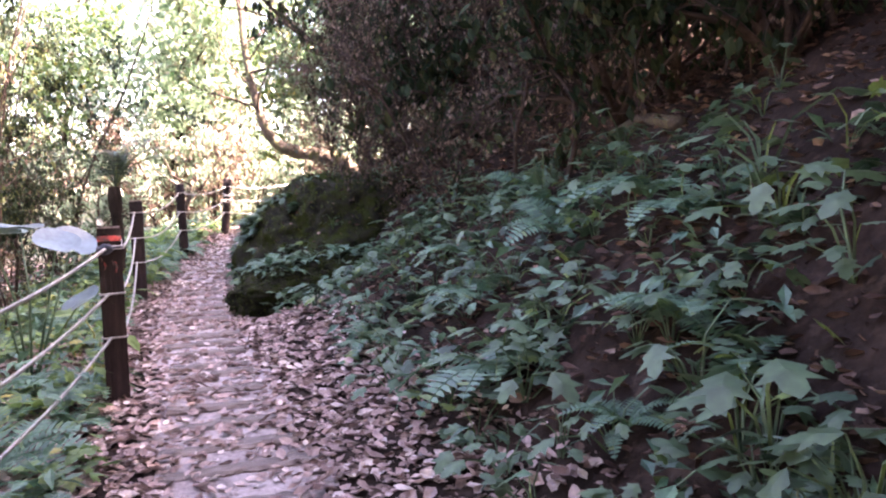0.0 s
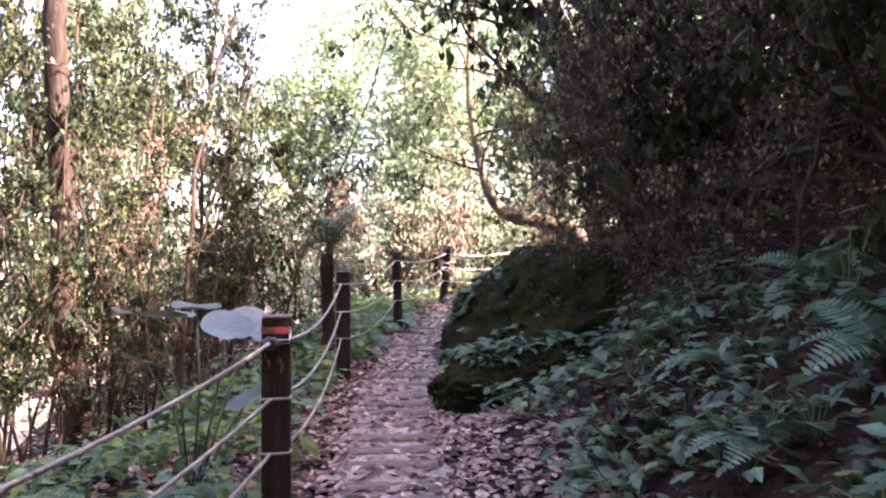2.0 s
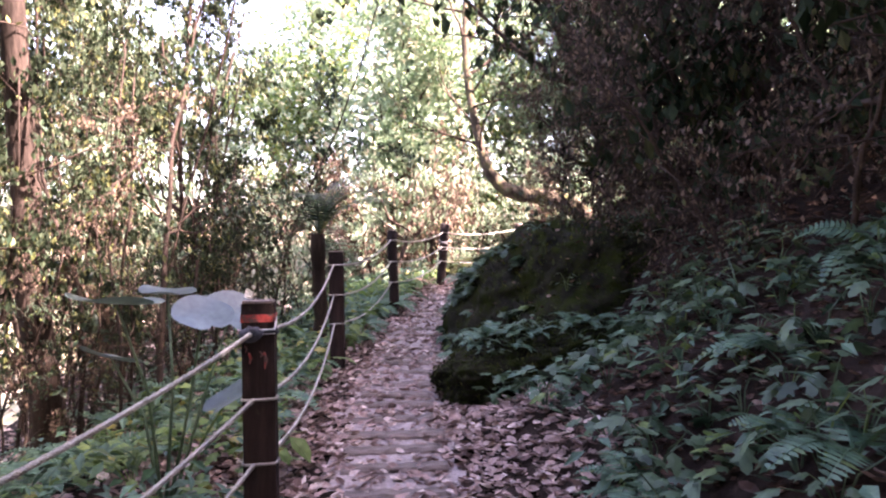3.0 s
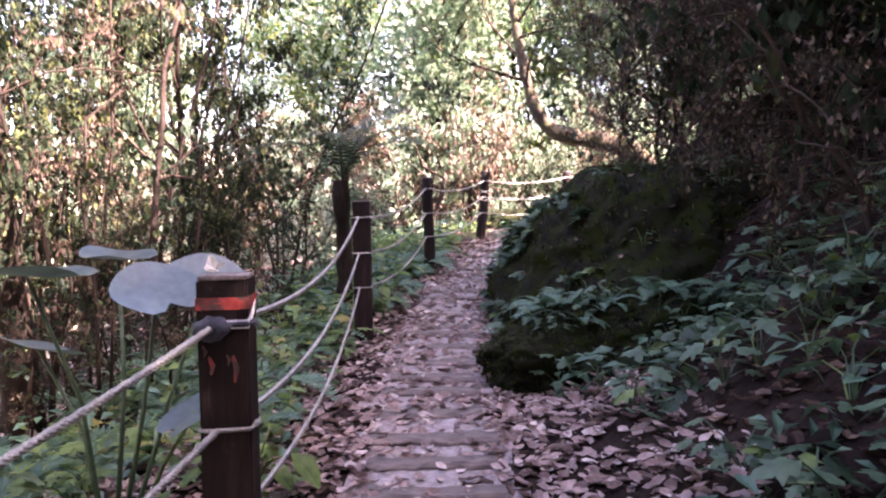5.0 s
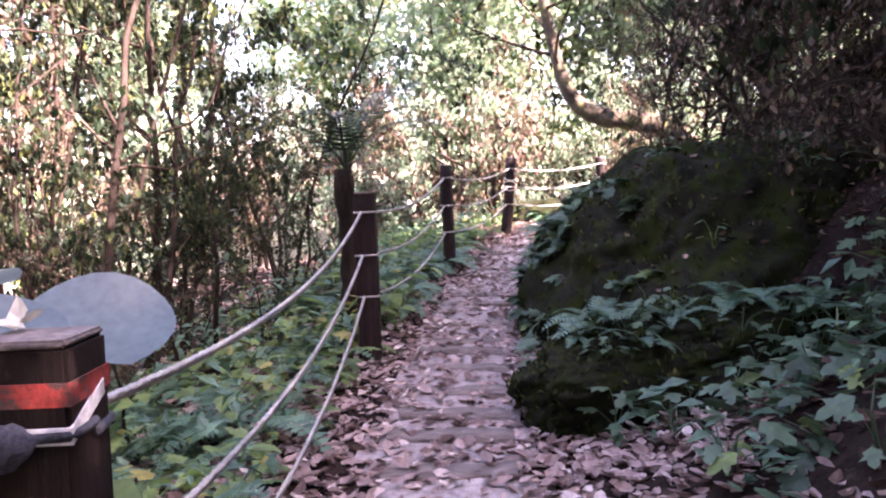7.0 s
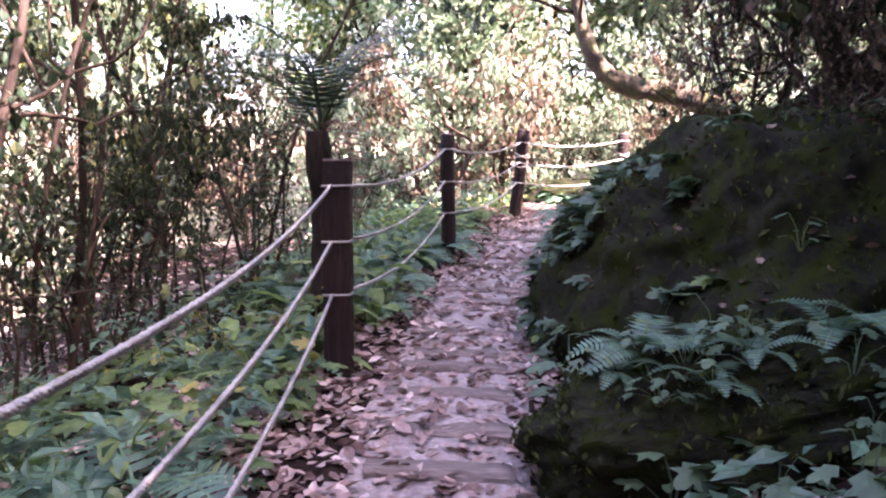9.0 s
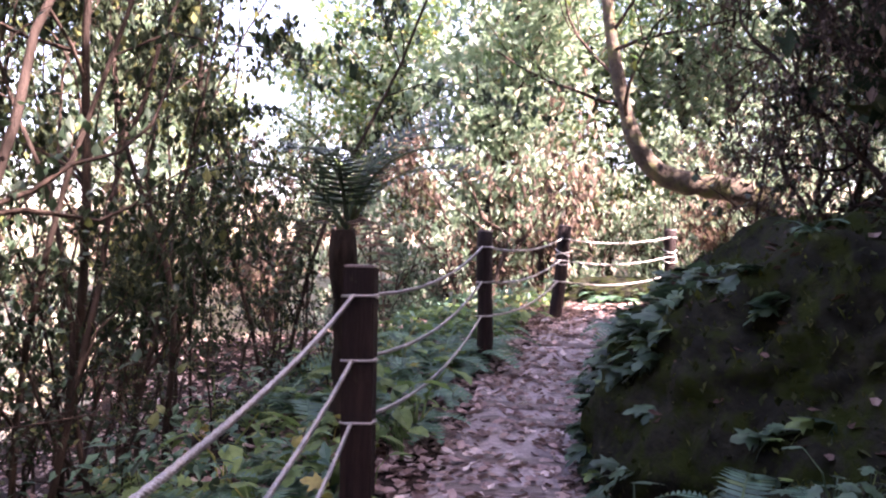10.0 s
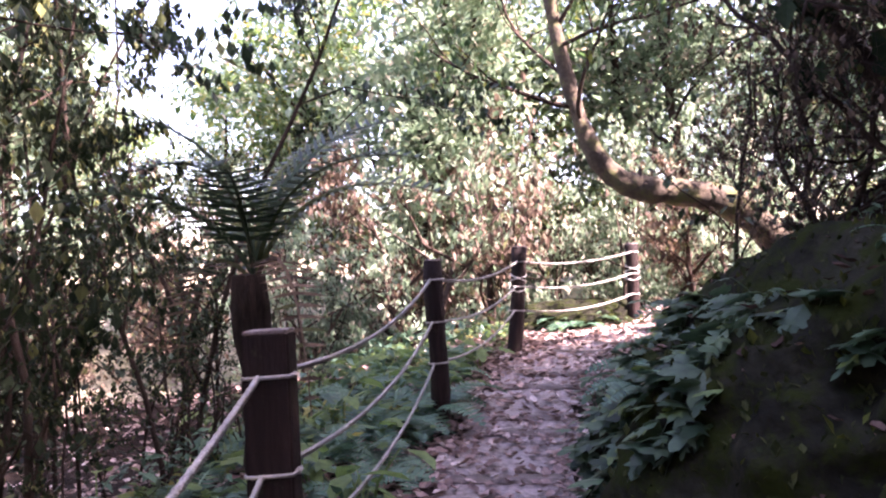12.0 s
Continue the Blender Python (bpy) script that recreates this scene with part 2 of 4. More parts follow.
def frond(pairs=15, length=1.0, width=0.26, droop=0.5, fill=1.0):
    """A fern frond: a bent midrib with tapering leaflets on both sides."""
    chunks = []
    s = np.linspace(0, 1, 9)
    line = np.stack([0 * s, length * (s - 0.12 * droop * s ** 3), length * droop * (0.75 * s - 1.15 * s ** 2)], 1)
    chunks.append(tube(line, 0.012 * (1.1 - s) * length + 0.002, 3, False))
    for i in range(pairs):
        q = 0.16 + 0.84 * i / pairs
        p = np.array([np.interp(q, s, line[:, k]) for k in range(3)])
        p2 = np.array([np.interp(min(1, q + 0.03), s, line[:, k]) for k in range(3)])
        d = (p2 - p) / (np.linalg.norm(p2 - p) + 1e-9)
        w = width * length * math.sin(math.pi * min(1, 0.18 + 0.8 * q)) ** 0.8
        step = 0.84 * length / pairs
        for sd in (-1, 1):
            out = np.array([sd, 0.35, -0.12]) * w
            chunks.append(([p - d * step * 0.05, p + out * 0.45 - d * step * 0.38 * fill, p + out, p + out * 0.5 + d * step * 0.45 * fill, p + d * step * 0.7 * fill],
                           [(0, 1, 2), (0, 2, 3), (0, 3, 4)] if sd > 0 else [(0, 2, 1), (0, 3, 2), (0, 4, 3)]))
    return join(chunks)


# ---- the lie of the land ----
KNOTS = np.array([(1.0, -30, -1.2), (0.9, -9, -0.6), (0.82, -3.5, -0.36), (0.68, 0, -0.24), (0.52, 2, -0.17), (0.3, 4, -0.09), (0.2, 6, 0.0),
                  (0.28, 7.6, 0.13), (0.42, 9, 0.28), (0.68, 10.3, 0.45), (1.05, 11.1, 0.56), (1.9, 11.75, 0.66), (4, 12.3, 0.85), (9, 13.2, 1.2), (30, 15, 2.2)], float)


def dense_line():
    seg = np.r_[0, np.cumsum(np.linalg.norm(np.diff(KNOTS[:, :2], axis=0), axis=1))]
    q = np.linspace(0, seg[-1], 900)
    line = np.stack([np.interp(q, seg, KNOTS[:, k]) for k in range(3)], 1)
    ker = np.ones(15) / 15
    pad = np.pad(line, ((7, 7), (0, 0)), "edge")
    return np.stack([np.convolve(pad[:, k], ker, "valid") for k in range(3)], 1)


LINE = dense_line()
LDIR = np.gradient(LINE[:, :2], axis=0)
LDIR /= np.linalg.norm(LDIR, axis=1)[:, None]


def lane(x, y):
    """Signed distance to the right of the path's middle, and the path's height there."""
    x, y = np.atleast_1d(x).astype(float), np.atleast_1d(y).astype(float)
    s, z = np.empty_like(x), np.empty_like(x)
    for a in range(0, len(x), 4000):
        dx = x[a:a + 4000, None] - LINE[None, :, 0]
        dy = y[a:a + 4000, None] - LINE[None, :, 1]
        k = np.argmin(dx * dx + dy * dy, 1)
        i = np.arange(len(k))
        s[a:a + 4000] = dx[i, k] * LDIR[k, 1] - dy[i, k] * LDIR[k, 0]
        sign = np.where(s[a:a + 4000] < 0, -1, 1)
        s[a:a + 4000] = sign * np.sqrt(dx[i, k] ** 2 + dy[i, k] ** 2)
        z[a:a + 4000] = LINE[k, 2]
    return s, z


def wobble(x, y, f, seed):
    return (np.sin(f * x + seed) * np.cos(f * 1.3 * y + 2 * seed) + 0.6 * np.sin(2.3 * f * x - 1.7 * f * y + seed * 3) + 0.35 * np.cos(4.1 * f * y + 3.3 * f * x + seed)) / 1.9


def height(x, y):
    s, z = lane(x, y)
    x, y = np.atleast_1d(x).astype(float), np.atleast_1d(y).astype(float)
    u = np.maximum(0, s - 0.55)
    bank = 0.62 * np.sqrt(u * u + 0.04) - 0.124
    bank = np.where(u > 4, 0.62 * 4 - 0.124 + 3.2 * (1 - np.exp(-(u - 4) / 9)), bank)
    steep = np.clip((3.2 - y) / 2.5, 0, 1)
    bank = bank + 0.2 * steep * np.clip(u - 0.5, 0, 2.0)
    bank = bank - 0.42 * np.exp(-((x - 2.0) / 0.85) ** 2 - ((y - 5.0) / 0.65) ** 2)
    left = np.maximum(0, -s - 1.0)
    left = left * left / (left + 2.5)
    gone = 1 - np.clip((y - 8.5) / 4, 0, 1)
    fall = (4.2 * (1 - np.exp(-left / 6.5)) * gone + 1.0 * (1 - np.exp(-left / 3)) * (1 - gone))
    rise = 7.0 * (1 - np.exp(-np.maximum(0, y - 16) / 30)) * (s < 0)
    edge = np.clip((np.abs(s) - 0.45) / 0.5, 0, 1)
    lump = 0.07 * wobble(x, y, 1.9, 1.0) * edge + 0.025 * wobble(x, y, 6.0, 2.0) * (0.3 + 0.7 * edge) + 0.5 * wobble(x, y, 0.21, 4.0) * np.clip((np.abs(s) - 4) / 8, 0, 1)
    return z + bank - fall + rise + lump


def h1(x, y):
    return float(height(x, y)[0])


def warp(lo, hi, dense_lo, dense_hi, fine, steps):
    mid = np.arange(dense_lo, dense_hi + 1e-6, fine)
    a = dense_lo - np.geomspace(fine, dense_lo - lo, steps)[::-1]
    b = dense_hi + np.geomspace(fine, hi - dense_hi, steps)
    return np.r_[a, mid, b]


def build_ground():
    xs, ys = warp(-600, 600, -2.4, 4.2, 0.07, 34), warp(-600, 600, -5, 13.5, 0.09, 34)
    gx, gy = np.meshgrid(xs, ys)
    gz = height(gx.ravel(), gy.ravel())
    v = np.stack([gx.ravel(), gy.ravel(), gz], 1)
    nx, ny = len(xs), len(ys)
    i = (np.arange(ny - 1)[:, None] * nx + np.arange(nx - 1)[None]).ravel()
    f = np.stack([i, i + 1, i + 1 + nx, i + nx], 1)
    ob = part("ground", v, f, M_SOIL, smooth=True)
    ob.data.materials.append(M_PATH)
    ob.data.materials.append(M_VALLEY)
    c = v[f].mean(1)
    s, _ = lane(c[:, 0], c[:, 1])
    edge = 0.4 + 0.1 * wobble(c[:, 0], c[:, 1], 4.0, 7.0)
    kinds = np.where((np.abs(s) < edge) & (np.abs(c[:, 1]) < 20), 1, np.where(s < -6.5 + wobble(c[:, 0], c[:, 1], 0.8, 2.0), 2, 0))
    ob.data.polygons.foreach_set("material_index", kinds.astype(np.int32))
    return tagged(ob, "brown forest soil slope with a trodden earth footpath", "ground", kind="structure")


build_ground()


# ---- fence posts and ropes ----
def box(w, d, h, bevel, z0=0.0):
    bm = bmesh.new()
    bmesh.ops.create_cube(bm, size=1)
    for v in bm.verts:
        v.co = (v.co.x * w, v.co.y * d, (v.co.z + 0.5) * h + z0)
    bmesh.ops.bevel(bm, geom=bm.edges[:], offset=bevel, segments=2, affect="EDGES")
    vs, fs = [tuple(v.co) for v in bm.verts], [tuple(l.vert.index for l in f.loops) for f in bm.faces]
    bm.free()
    return vs, fs


def square_ring(w, h, z, t=0.006):
    o, i = w / 2 + t, w / 2
    c = [(-1, -1), (1, -1), (1, 1), (-1, 1)]
    v = [(a * r, b * r, zz) for zz in (z, z + h) for r in (o, i) for a, b in c]
    f = []
    for k in range(4):
        n = (k + 1) % 4
        f += [(k, n, 8 + n, 8 + k), (4 + n, 4 + k, 12 + k, 12 + n), (8 + k, 8 + n, 12 + n, 12 + k), (n, k, 4 + k, 4 + n)]
    return v, f


def fence_post(at, height_, width, label, painted=False, round_=False):
    ob = root("fence_post", label, "fence post", "posts of the rope fence", at)
    if round_:
        zs = np.linspace(-0.3, height_, 9)
        v, f = tube(np.stack([0.008 * np.sin(zs * 5), 0.008 * np.cos(zs * 4), zs], 1), width / 2 * (1 + 0.05 * np.sin(zs * 9)), 12)
        part("shaft", v, f, M_POST, ob, smooth=True)
        part("post_top", *tube([(0, 0, height_ - 0.002), (0, 0, height_ + 0.012)], [width / 2 * 1.0, width / 2 * 0.93], 12), M_POSTTOP, ob, "pale weathered end grain")
    else:
        part("shaft", *box(width, width, height_ + 0.3, 0.007, -0.3), M_POST, ob)
        part("post_top", *box(width * 0.97, width * 0.97, 0.012, 0.004, height_ - 0.004), M_POSTTOP, ob, "pale weathered end grain")
    if painted:
        part("red_stripe", *square_ring(width, 0.034, height_ - 0.085, 0.002), M_RED, ob, "faded red painted stripe")
        front, back = -width / 2 - 0.004, -width / 2 + 0.002
        v = [(-0.012, front, 0), (width / 2 + 0.004, front, 0), (width / 2 + 0.004, width * 0.3, 0.045), (-0.012, back, 0), (width / 2 - 0.002, back, 0), (width / 2 - 0.002, width * 0.3, 0.045)]
        v = [(x, y, z + height_ - 0.138 + dz) for dz in (0, 0.024) for x, y, z in v]
        f = [(0, 1, 7, 6), (1, 2, 8, 7), (4, 3, 9, 10), (5, 4, 10, 11), (6, 7, 10, 9), (7, 8, 11, 10), (1, 0, 3, 4), (2, 1, 4, 5), (0, 6, 9, 3), (2, 5, 11, 8)]
        part("reflective_band", v, f, M_TAG, ob, "white plastic tape")
        for mx, mz, mw, mh in ((-0.035, 0.24, 0.026, 0.05), (0.03, 0.25, 0.03, 0.075), (-0.052, 0.2, 0.016, 0.03), (0.012, 0.225, 0.018, 0.03)):
            part("red_mark", *tube([(mx, -width / 2 - 0.0005, height_ - mz - mh / 2), (mx + 0.006, -width / 2 - 0.001, height_ - mz), (mx - 0.004, -width / 2 - 0.0005, height_ - mz + mh / 2)], [mw * 0.12, mw * 0.3, mw * 0.15], 6), M_RED, ob, "flaking red paint smear")
    return ob


def rope_line(a, b, sag, n=60):
    s = np.linspace(0, 1, n)
    p = np.asarray(a)[None] * (1 - s[:, None]) + np.asarray(b)[None] * s[:, None]
    p[:, 2] -= sag * 4 * s * (1 - s)
    return p


def twisted(line, radius, pitch=0.05, strands=3, sides=3):
    line = np.asarray(line)
    d = np.r_[0, np.cumsum(np.linalg.norm(np.diff(line, axis=0), axis=1))]
    q = np.linspace(0, d[-1], int(d[-1] / (pitch / 4)) + 2)
    p = np.stack([np.interp(q, d, line[:, k]) for k in range(3)], 1)
    tan = np.gradient(p, axis=0)
    tan /= np.linalg.norm(tan, axis=1)[:, None]
    u = np.cross(tan, (0, 0, 1.0))
    u /= np.linalg.norm(u, axis=1)[:, None] + 1e-9
    w = np.cross(tan, u)
    chunks = []
    for k in range(strands):
        a = 2 * np.pi * (q / pitch + k / strands)
        chunks.append(tube(p + radius * 0.5 * (np.cos(a)[:, None] * u + np.sin(a)[:, None] * w), radius * 0.58 * np.ones(len(q)), sides))
    return join(chunks)


def wrap(width, z, turns_=2, radius=0.011, round_=False):
    a = np.linspace(0, 2 * np.pi * turns_, 24 * turns_)
    if round_:
        r = (width / 2 + radius * 0.7) * np.ones_like(a)
    else:
        r = (width / 2 + radius * 0.7) / np.maximum(np.abs(np.cos(a)), np.abs(np.sin(a))) ** 0.92
    return np.stack([r * np.cos(a), r * np.sin(a), z + radius * 2.1 * a / (2 * np.pi)], 1)


POSTS = [  # x, y, height, width, lean x, lean y, heading, round
    (-0.75, -2.6, 1.10, 0.14, 0, 0, 6, False),
    (-0.09, 1.95, 1.12, 0.14, -1.0, 0, 8, False),
    (-0.40, 6.06, 1.15, 0.14, 0, 0, 4, False),
    (-0.10, 9.03, 1.12, 0.13, 0, 0, 0, True),
    (0.49, 11.15, 0.95, 0.14, 0, 6.0, 0, True),
    (1.86, 12.45, 0.9, 0.14, 0, 2.0, 0, True),
]
BASE = [-0.30, -0.17, 0.0, 0.29, 0.6, 0.66]
post_poses = []
for (px, py, ph, pw, lx, ly, hd, rd), bz in zip(POSTS, BASE):
    m = pose(px, py, bz, lx, ly, hd)
    post_poses.append(m)
    lab = ("dark square timber post with red stripe and white band" if py == 1.95 else
           "dark round timber post wrapped with pale rope" if rd else "dark square timber post with weathered pale top")
    p = fence_post(m, ph, pw, lab, painted=(py == 1.95), round_=rd)
    for kz in (0.99, 0.70, 0.42):
        zz = ph - 1.12 + kz if ph > 1 else kz * 0.82
        dark = py == 1.95 and kz > 0.9
        part("rope_wrap", *tube(wrap(pw, zz - 0.01, 1, 0.008 if dark else 0.006, rd), (0.008 if dark else 0.0065) * np.ones(24), 5), M_ROPEDARK if dark else M_ROPE, p,
             "dark grimy rope binding" if dark else "pale rope binding", smooth=True)
    if py > 11:
        for hand in (-1, 1):
            a = np.linspace(0, 3 * math.pi, 40)
            r = pw / 2 + 0.006
            part("rope_lacing", *tube(np.stack([hand * r * np.sin(a), -r * np.cos(a), ph * 0.55 + 0.065 * a / math.pi], 1), 0.0065 * np.ones(40), 5), M_ROPE, p, "pale rope laced crosswise", smooth=True)
# knot of the top rope on the painted post
kb = bmesh.new()
bmesh.ops.create_icosphere(kb, subdivisions=3, radius=0.034)
for q in kb.verts:
    q.co = q.co * (1 + 0.3 * noise.noise(q.co * 60))
    q.co.y *= 0.7
    q.co.x *= 1.5
part("knot", [tuple(q.co + Vector((-0.025, -0.085, 0.985))) for q in kb.verts], [tuple(l.vert.index for l in f.loops) for f in kb.faces], M_ROPEDARK,
     [o for o in bpy.data.objects if o.name.startswith("fence_post") and o.parent is None][1], "dark grimy rope knot", smooth=True)
kb.free()
for i in range(len(POSTS) - 1):
    for k, kz in enumerate((0.99, 0.70, 0.42)):
        ends = []
        for j, side in ((i, 1), (i + 1, -1)):
            ph, pw = POSTS[j][2], POSTS[j][3]
            zz = ph - 1.12 + kz if ph > 1 else kz * 0.82
            ends.append(post_poses[j] @ Vector((0.02 * side, side * (pw / 2 + 0.012), zz)))
        ln = (ends[0] - ends[1]).length
        sag = (0.035, 0.04, 0.045)[k] * ln
        v, f = twisted(rope_line(ends[0], ends[1], sag), 0.0115)
        ob = part("rope", v, f, M_ROPE, smooth=True)
        tagged(ob, "pale twisted fibre rope sagging between timber posts", "rope", "ropes of the fence")


# ---- sleepers across the path ----
def sleeper(rng, length):
    n = 12
    xs = np.linspace(-length / 2, length / 2, n)
    v, f = [], []
    for x in xs:
        w, h = 0.06 + rng.normal(0, 0.005), 0.045 + rng.normal(0, 0.005)
        for a, b in ((-1, -1), (-1, 0.6), (-0.75, 1), (0.75, 1), (1, 0.6), (1, -1)):
            v.append((x + rng.normal(0, 0.004), a * w + rng.normal(0, 0.003), b * h))
    for i in range(n - 1):
        for k in range(6):
            f.append((i * 6 + k, i * 6 + (k + 1) % 6, (i + 1) * 6 + (k + 1) % 6, (i + 1) * 6 + k))
    f += [tuple(range(6))[::-1], tuple((n - 1) * 6 + k for k in range(6))]
    return v, f


rng = np.random.default_rng(5)
d_line = np.r_[0, np.cumsum(np.linalg.norm(np.diff(LINE[:, :2], axis=0), axis=1))]
start = np.interp(-4.5, LINE[:, 1], d_line)
for i in range(46):
    q = start + 0.38 * i + rng.normal(0, 0.04)
    c = [np.interp(q, d_line, LINE[:, k]) for k in range(3)]
    t = [np.interp(q, d_line, LDIR[:, k]) for k in range(2)]
    if c[1] > 12.6:
        break
    if c[1] > 6.5 and i % 3 == 1:
        continue
    ob = part("path_sleeper", *sleeper(rng, rng.uniform(0.56, 0.74)), M_STEP)
    ob.matrix_basis = pose(c[0], c[1], h1(c[0], c[1]) - 0.02 - 0.008 * (c[1] > 6.5) + rng.normal(0, 0.005), 0, rng.normal(0, 1), math.degrees(math.atan2(-t[0], t[1])) + rng.normal(0, 3))
    tagged(ob, "worn grey wooden sleeper set across the leaf-strewn path", "path sleeper", "sleepers of the path")


# ---- boulder ----
def boulder():
    bm = bmesh.new()
    bmesh.ops.create_icosphere(bm, subdivisions=6, radius=1)
    for v in bm.verts:
        d = v.co.normalized()
        p = Vector((math.copysign(abs(d.x) ** 0.8, d.x), math.copysign(abs(d.y) ** 0.8, d.y), math.copysign(abs(d.z) ** 0.8, d.z)))
        n = noise.noise(d * 1.6 + Vector((3, 1, 7))) * 0.22 + noise.noise(d * 4 + Vector((1, 5, 2))) * 0.09 + noise.noise(d * 9 + Vector((4, 4, 0))) * 0.05 + noise.noise(d * 22) * 0.026 + noise.noise(d * 47) * 0.014
        r = 1 + n
        z = p.z * r
        x = p.x * r
        v.co = Vector((x * 1.28 + 0.18 * z * (x < 0), p.y * r * 1.25, z * 0.98))
    vs, fs = [tuple(v.co) for v in bm.verts], [tuple(l.vert.index for l in f.loops) for f in bm.faces]
    bm.free()
    return vs, fs


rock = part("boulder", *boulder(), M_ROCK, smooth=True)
rock.matrix_basis = pose(2.08, 6.75, 0.42, 0, 0, 12)
tagged(rock, "large dark boulder covered with moss beside the path", "boulder")


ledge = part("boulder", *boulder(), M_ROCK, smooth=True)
ledge.matrix_basis = pose(1.58, 5.2, 0.12, 0, 5, 196) @ Matrix.Diagonal((0.8, 0.36, 0.36, 1))
tagged(ledge, "low dark mossy rock ledge at the foot of the boulder", "boulder")


mound = part("boulder", *boulder(), M_ROCK, smooth=True)
mound.matrix_basis = pose(1.3, 12.85, h1(1.3, 12.85) - 0.02, 0, 4, 70) @ Matrix.Diagonal((0.45, 0.62, 0.36, 1))
tagged(mound, "low mossy rock behind the bend of the path", "boulder")


# ---- trees ----
def grow(rng, p, d, length, radius, level, cfg, polys, tips):
    """A branch with its side branches; cfg: per level (steps, wander, lift, children, child length, child spread)."""
    steps, wander, lift, kids, ratio, splay, first = (*cfg[level], 0.25)[:7]
    pts, rad = [p.copy()], [radius]
    seg = length / steps
    end = 0.35 if level == 0 else 0.25
    for i in range(steps):
        d = d + rng.normal(0, wander, 3) + np.array([0, 0, lift])
        d = d / np.linalg.norm(d)
        p = p + d * seg
        pts.append(p.copy())
        rad.append(radius * (1 - (1 - end) * (i + 1) / steps))
    polys.append((level, np.array(pts), np.array(rad)))
    if level + 1 < len(cfg):
        n = rng.poisson(kids) if level else int(kids)
        for _ in range(n):
            q = rng.uniform(first, 1.0) * steps
            i = min(int(q), steps - 1)
            base = pts[i] + (pts[i + 1] - pts[i]) * (q - i)
            along = pts[i + 1] - pts[i]
            along = along / np.linalg.norm(along)
            side = rng.normal(0, 1, 3)
            side -= along * (side @ along)
            side /= np.linalg.norm(side)
            nd = along * math.cos(splay) + side * math.sin(splay)
            grow(rng, base, nd, length * ratio * rng.uniform(0.6, 1.25), max(0.0025, rad[i] * 0.55), level + 1, cfg, polys, tips)
    if level >= len(cfg) - 2:
        tips.append(np.array(pts))


def plant_tree(name, label, category, group, seed, length, radius, cfg, leaf, leaf_mat_, leaf_size, per_tip, bark, lean=(0, 0), tilt=(0.4, 2.2), leaf_name="crown", kind=""):
    """One tree at the origin with a trunk, limbs and a crown of single leaves."""
    rng = np.random.default_rng(seed)
    polys, tips = [], []
    d = np.array([lean[0], lean[1], 1.0])
    grow(rng, np.array([0, 0, -0.15]), d / np.linalg.norm(d), length, radius, 0, cfg, polys, tips)
    ob = root(name, label, category, group, kind=kind)
    part("trunk", *join([tube(p, r, 8) for l, p, r in polys if l == 0]), bark, ob, smooth=True)
    limb = []
    for l, p, r in polys[1:]:
        if l == 1:
            limb.append([])
        limb[-1].append(tube(p, r, 4 if l == 1 else 3, False))
    for chunk in limb:
        twigs = part("limb", *join(chunk), M_TWIG, ob, smooth=True)
        if len(chunk) > 3:
            twigs["kind"] = "stuff"
    if per_tip > 0 and tips:
        pos = []
        for t in tips:
            k = rng.poisson(per_tip)
            if k:
                q = rng.uniform(0, len(t) - 1.001, k)
                i = q.astype(int)
                pos.append(t[i] + (t[i + 1] - t[i]) * (q - i)[:, None] + rng.normal(0, leaf_size * 0.35, (k, 3)))
        pos = np.concatenate(pos)
        part(leaf_name, *spread(leaf, pos, turns(rng, len(pos), tilt), rng.uniform(0.55, 1.25, len(pos)) * leaf_size), leaf_mat_, ob)["kind"] = "stuff"
    return ob


def scatter(masters, spots, rng, scale=(0.85, 1.2), lean=4, sink=0.03):
    """Masters stand at the first spots, copies at the rest, each turned and sized by chance."""
    for i, (x, y) in enumerate(spots):
        k = rng.uniform(*scale)
        m = pose(x, y, h1(x, y) - sink, rng.normal(0, lean), rng.normal(0, lean), rng.uniform(0, 360)) @ Matrix.Diagonal((k, k, k, 1))
        if i < len(masters):
            masters[i].matrix_basis = m
        else:
            copy_thing(masters[int(rng.integers(len(masters)))], m)


def spots_in(rng, n, xr, yr, test=None, gap=0.0):
    out = []
    for _ in range(n * 40):
        if len(out) >= n:
            break
        x, y = rng.uniform(*xr), rng.uniform(*yr)
        if test and not test(x, y):
            continue
        if gap and any((x - a) ** 2 + (y - b) ** 2 < gap * gap for a, b in out):
            continue
        out.append((x, y))
    return out


def side_of(x, y):
    return float(lane(x, y)[0][0])


# thicket on the low side of the path
rng = np.random.default_rng(11)
THIN = [(12, 0.1, 0.03, 8, 0.2, 0.75, 0.12), (7, 0.24, 0.03, 6, 0.5, 0.8), (5, 0.3, -0.04, 0, 0.5, 0.9)]
thin = [plant_tree("sapling", "thin tangled sapling with sparse leaves and dry twigs", "sapling", "saplings of the thicket", 100 + i,
                   rng.uniform(3.4, 5.2), rng.uniform(0.012, 0.023), THIN, CHIP, M_DRY if i == 1 else M_SHRUB if i == 4 else M_THICKET, 0.06, 20, M_BARK, lean=rng.normal(0, 0.12, 2), leaf_name="leaves") for i in range(6)]
low = spots_in(rng, 80, (-5.2, -0.8), (-1.0, 9.4), lambda x, y: side_of(x, y) < (-2.0 if y > 4 else -2.9), 0.32)
low += spots_in(rng, 22, (-4.2, -1.2), (3.2, 9.8), lambda x, y: side_of(x, y) < -1.9, 0.22)
scatter(thin, low, rng, (0.75, 1.25), 6)
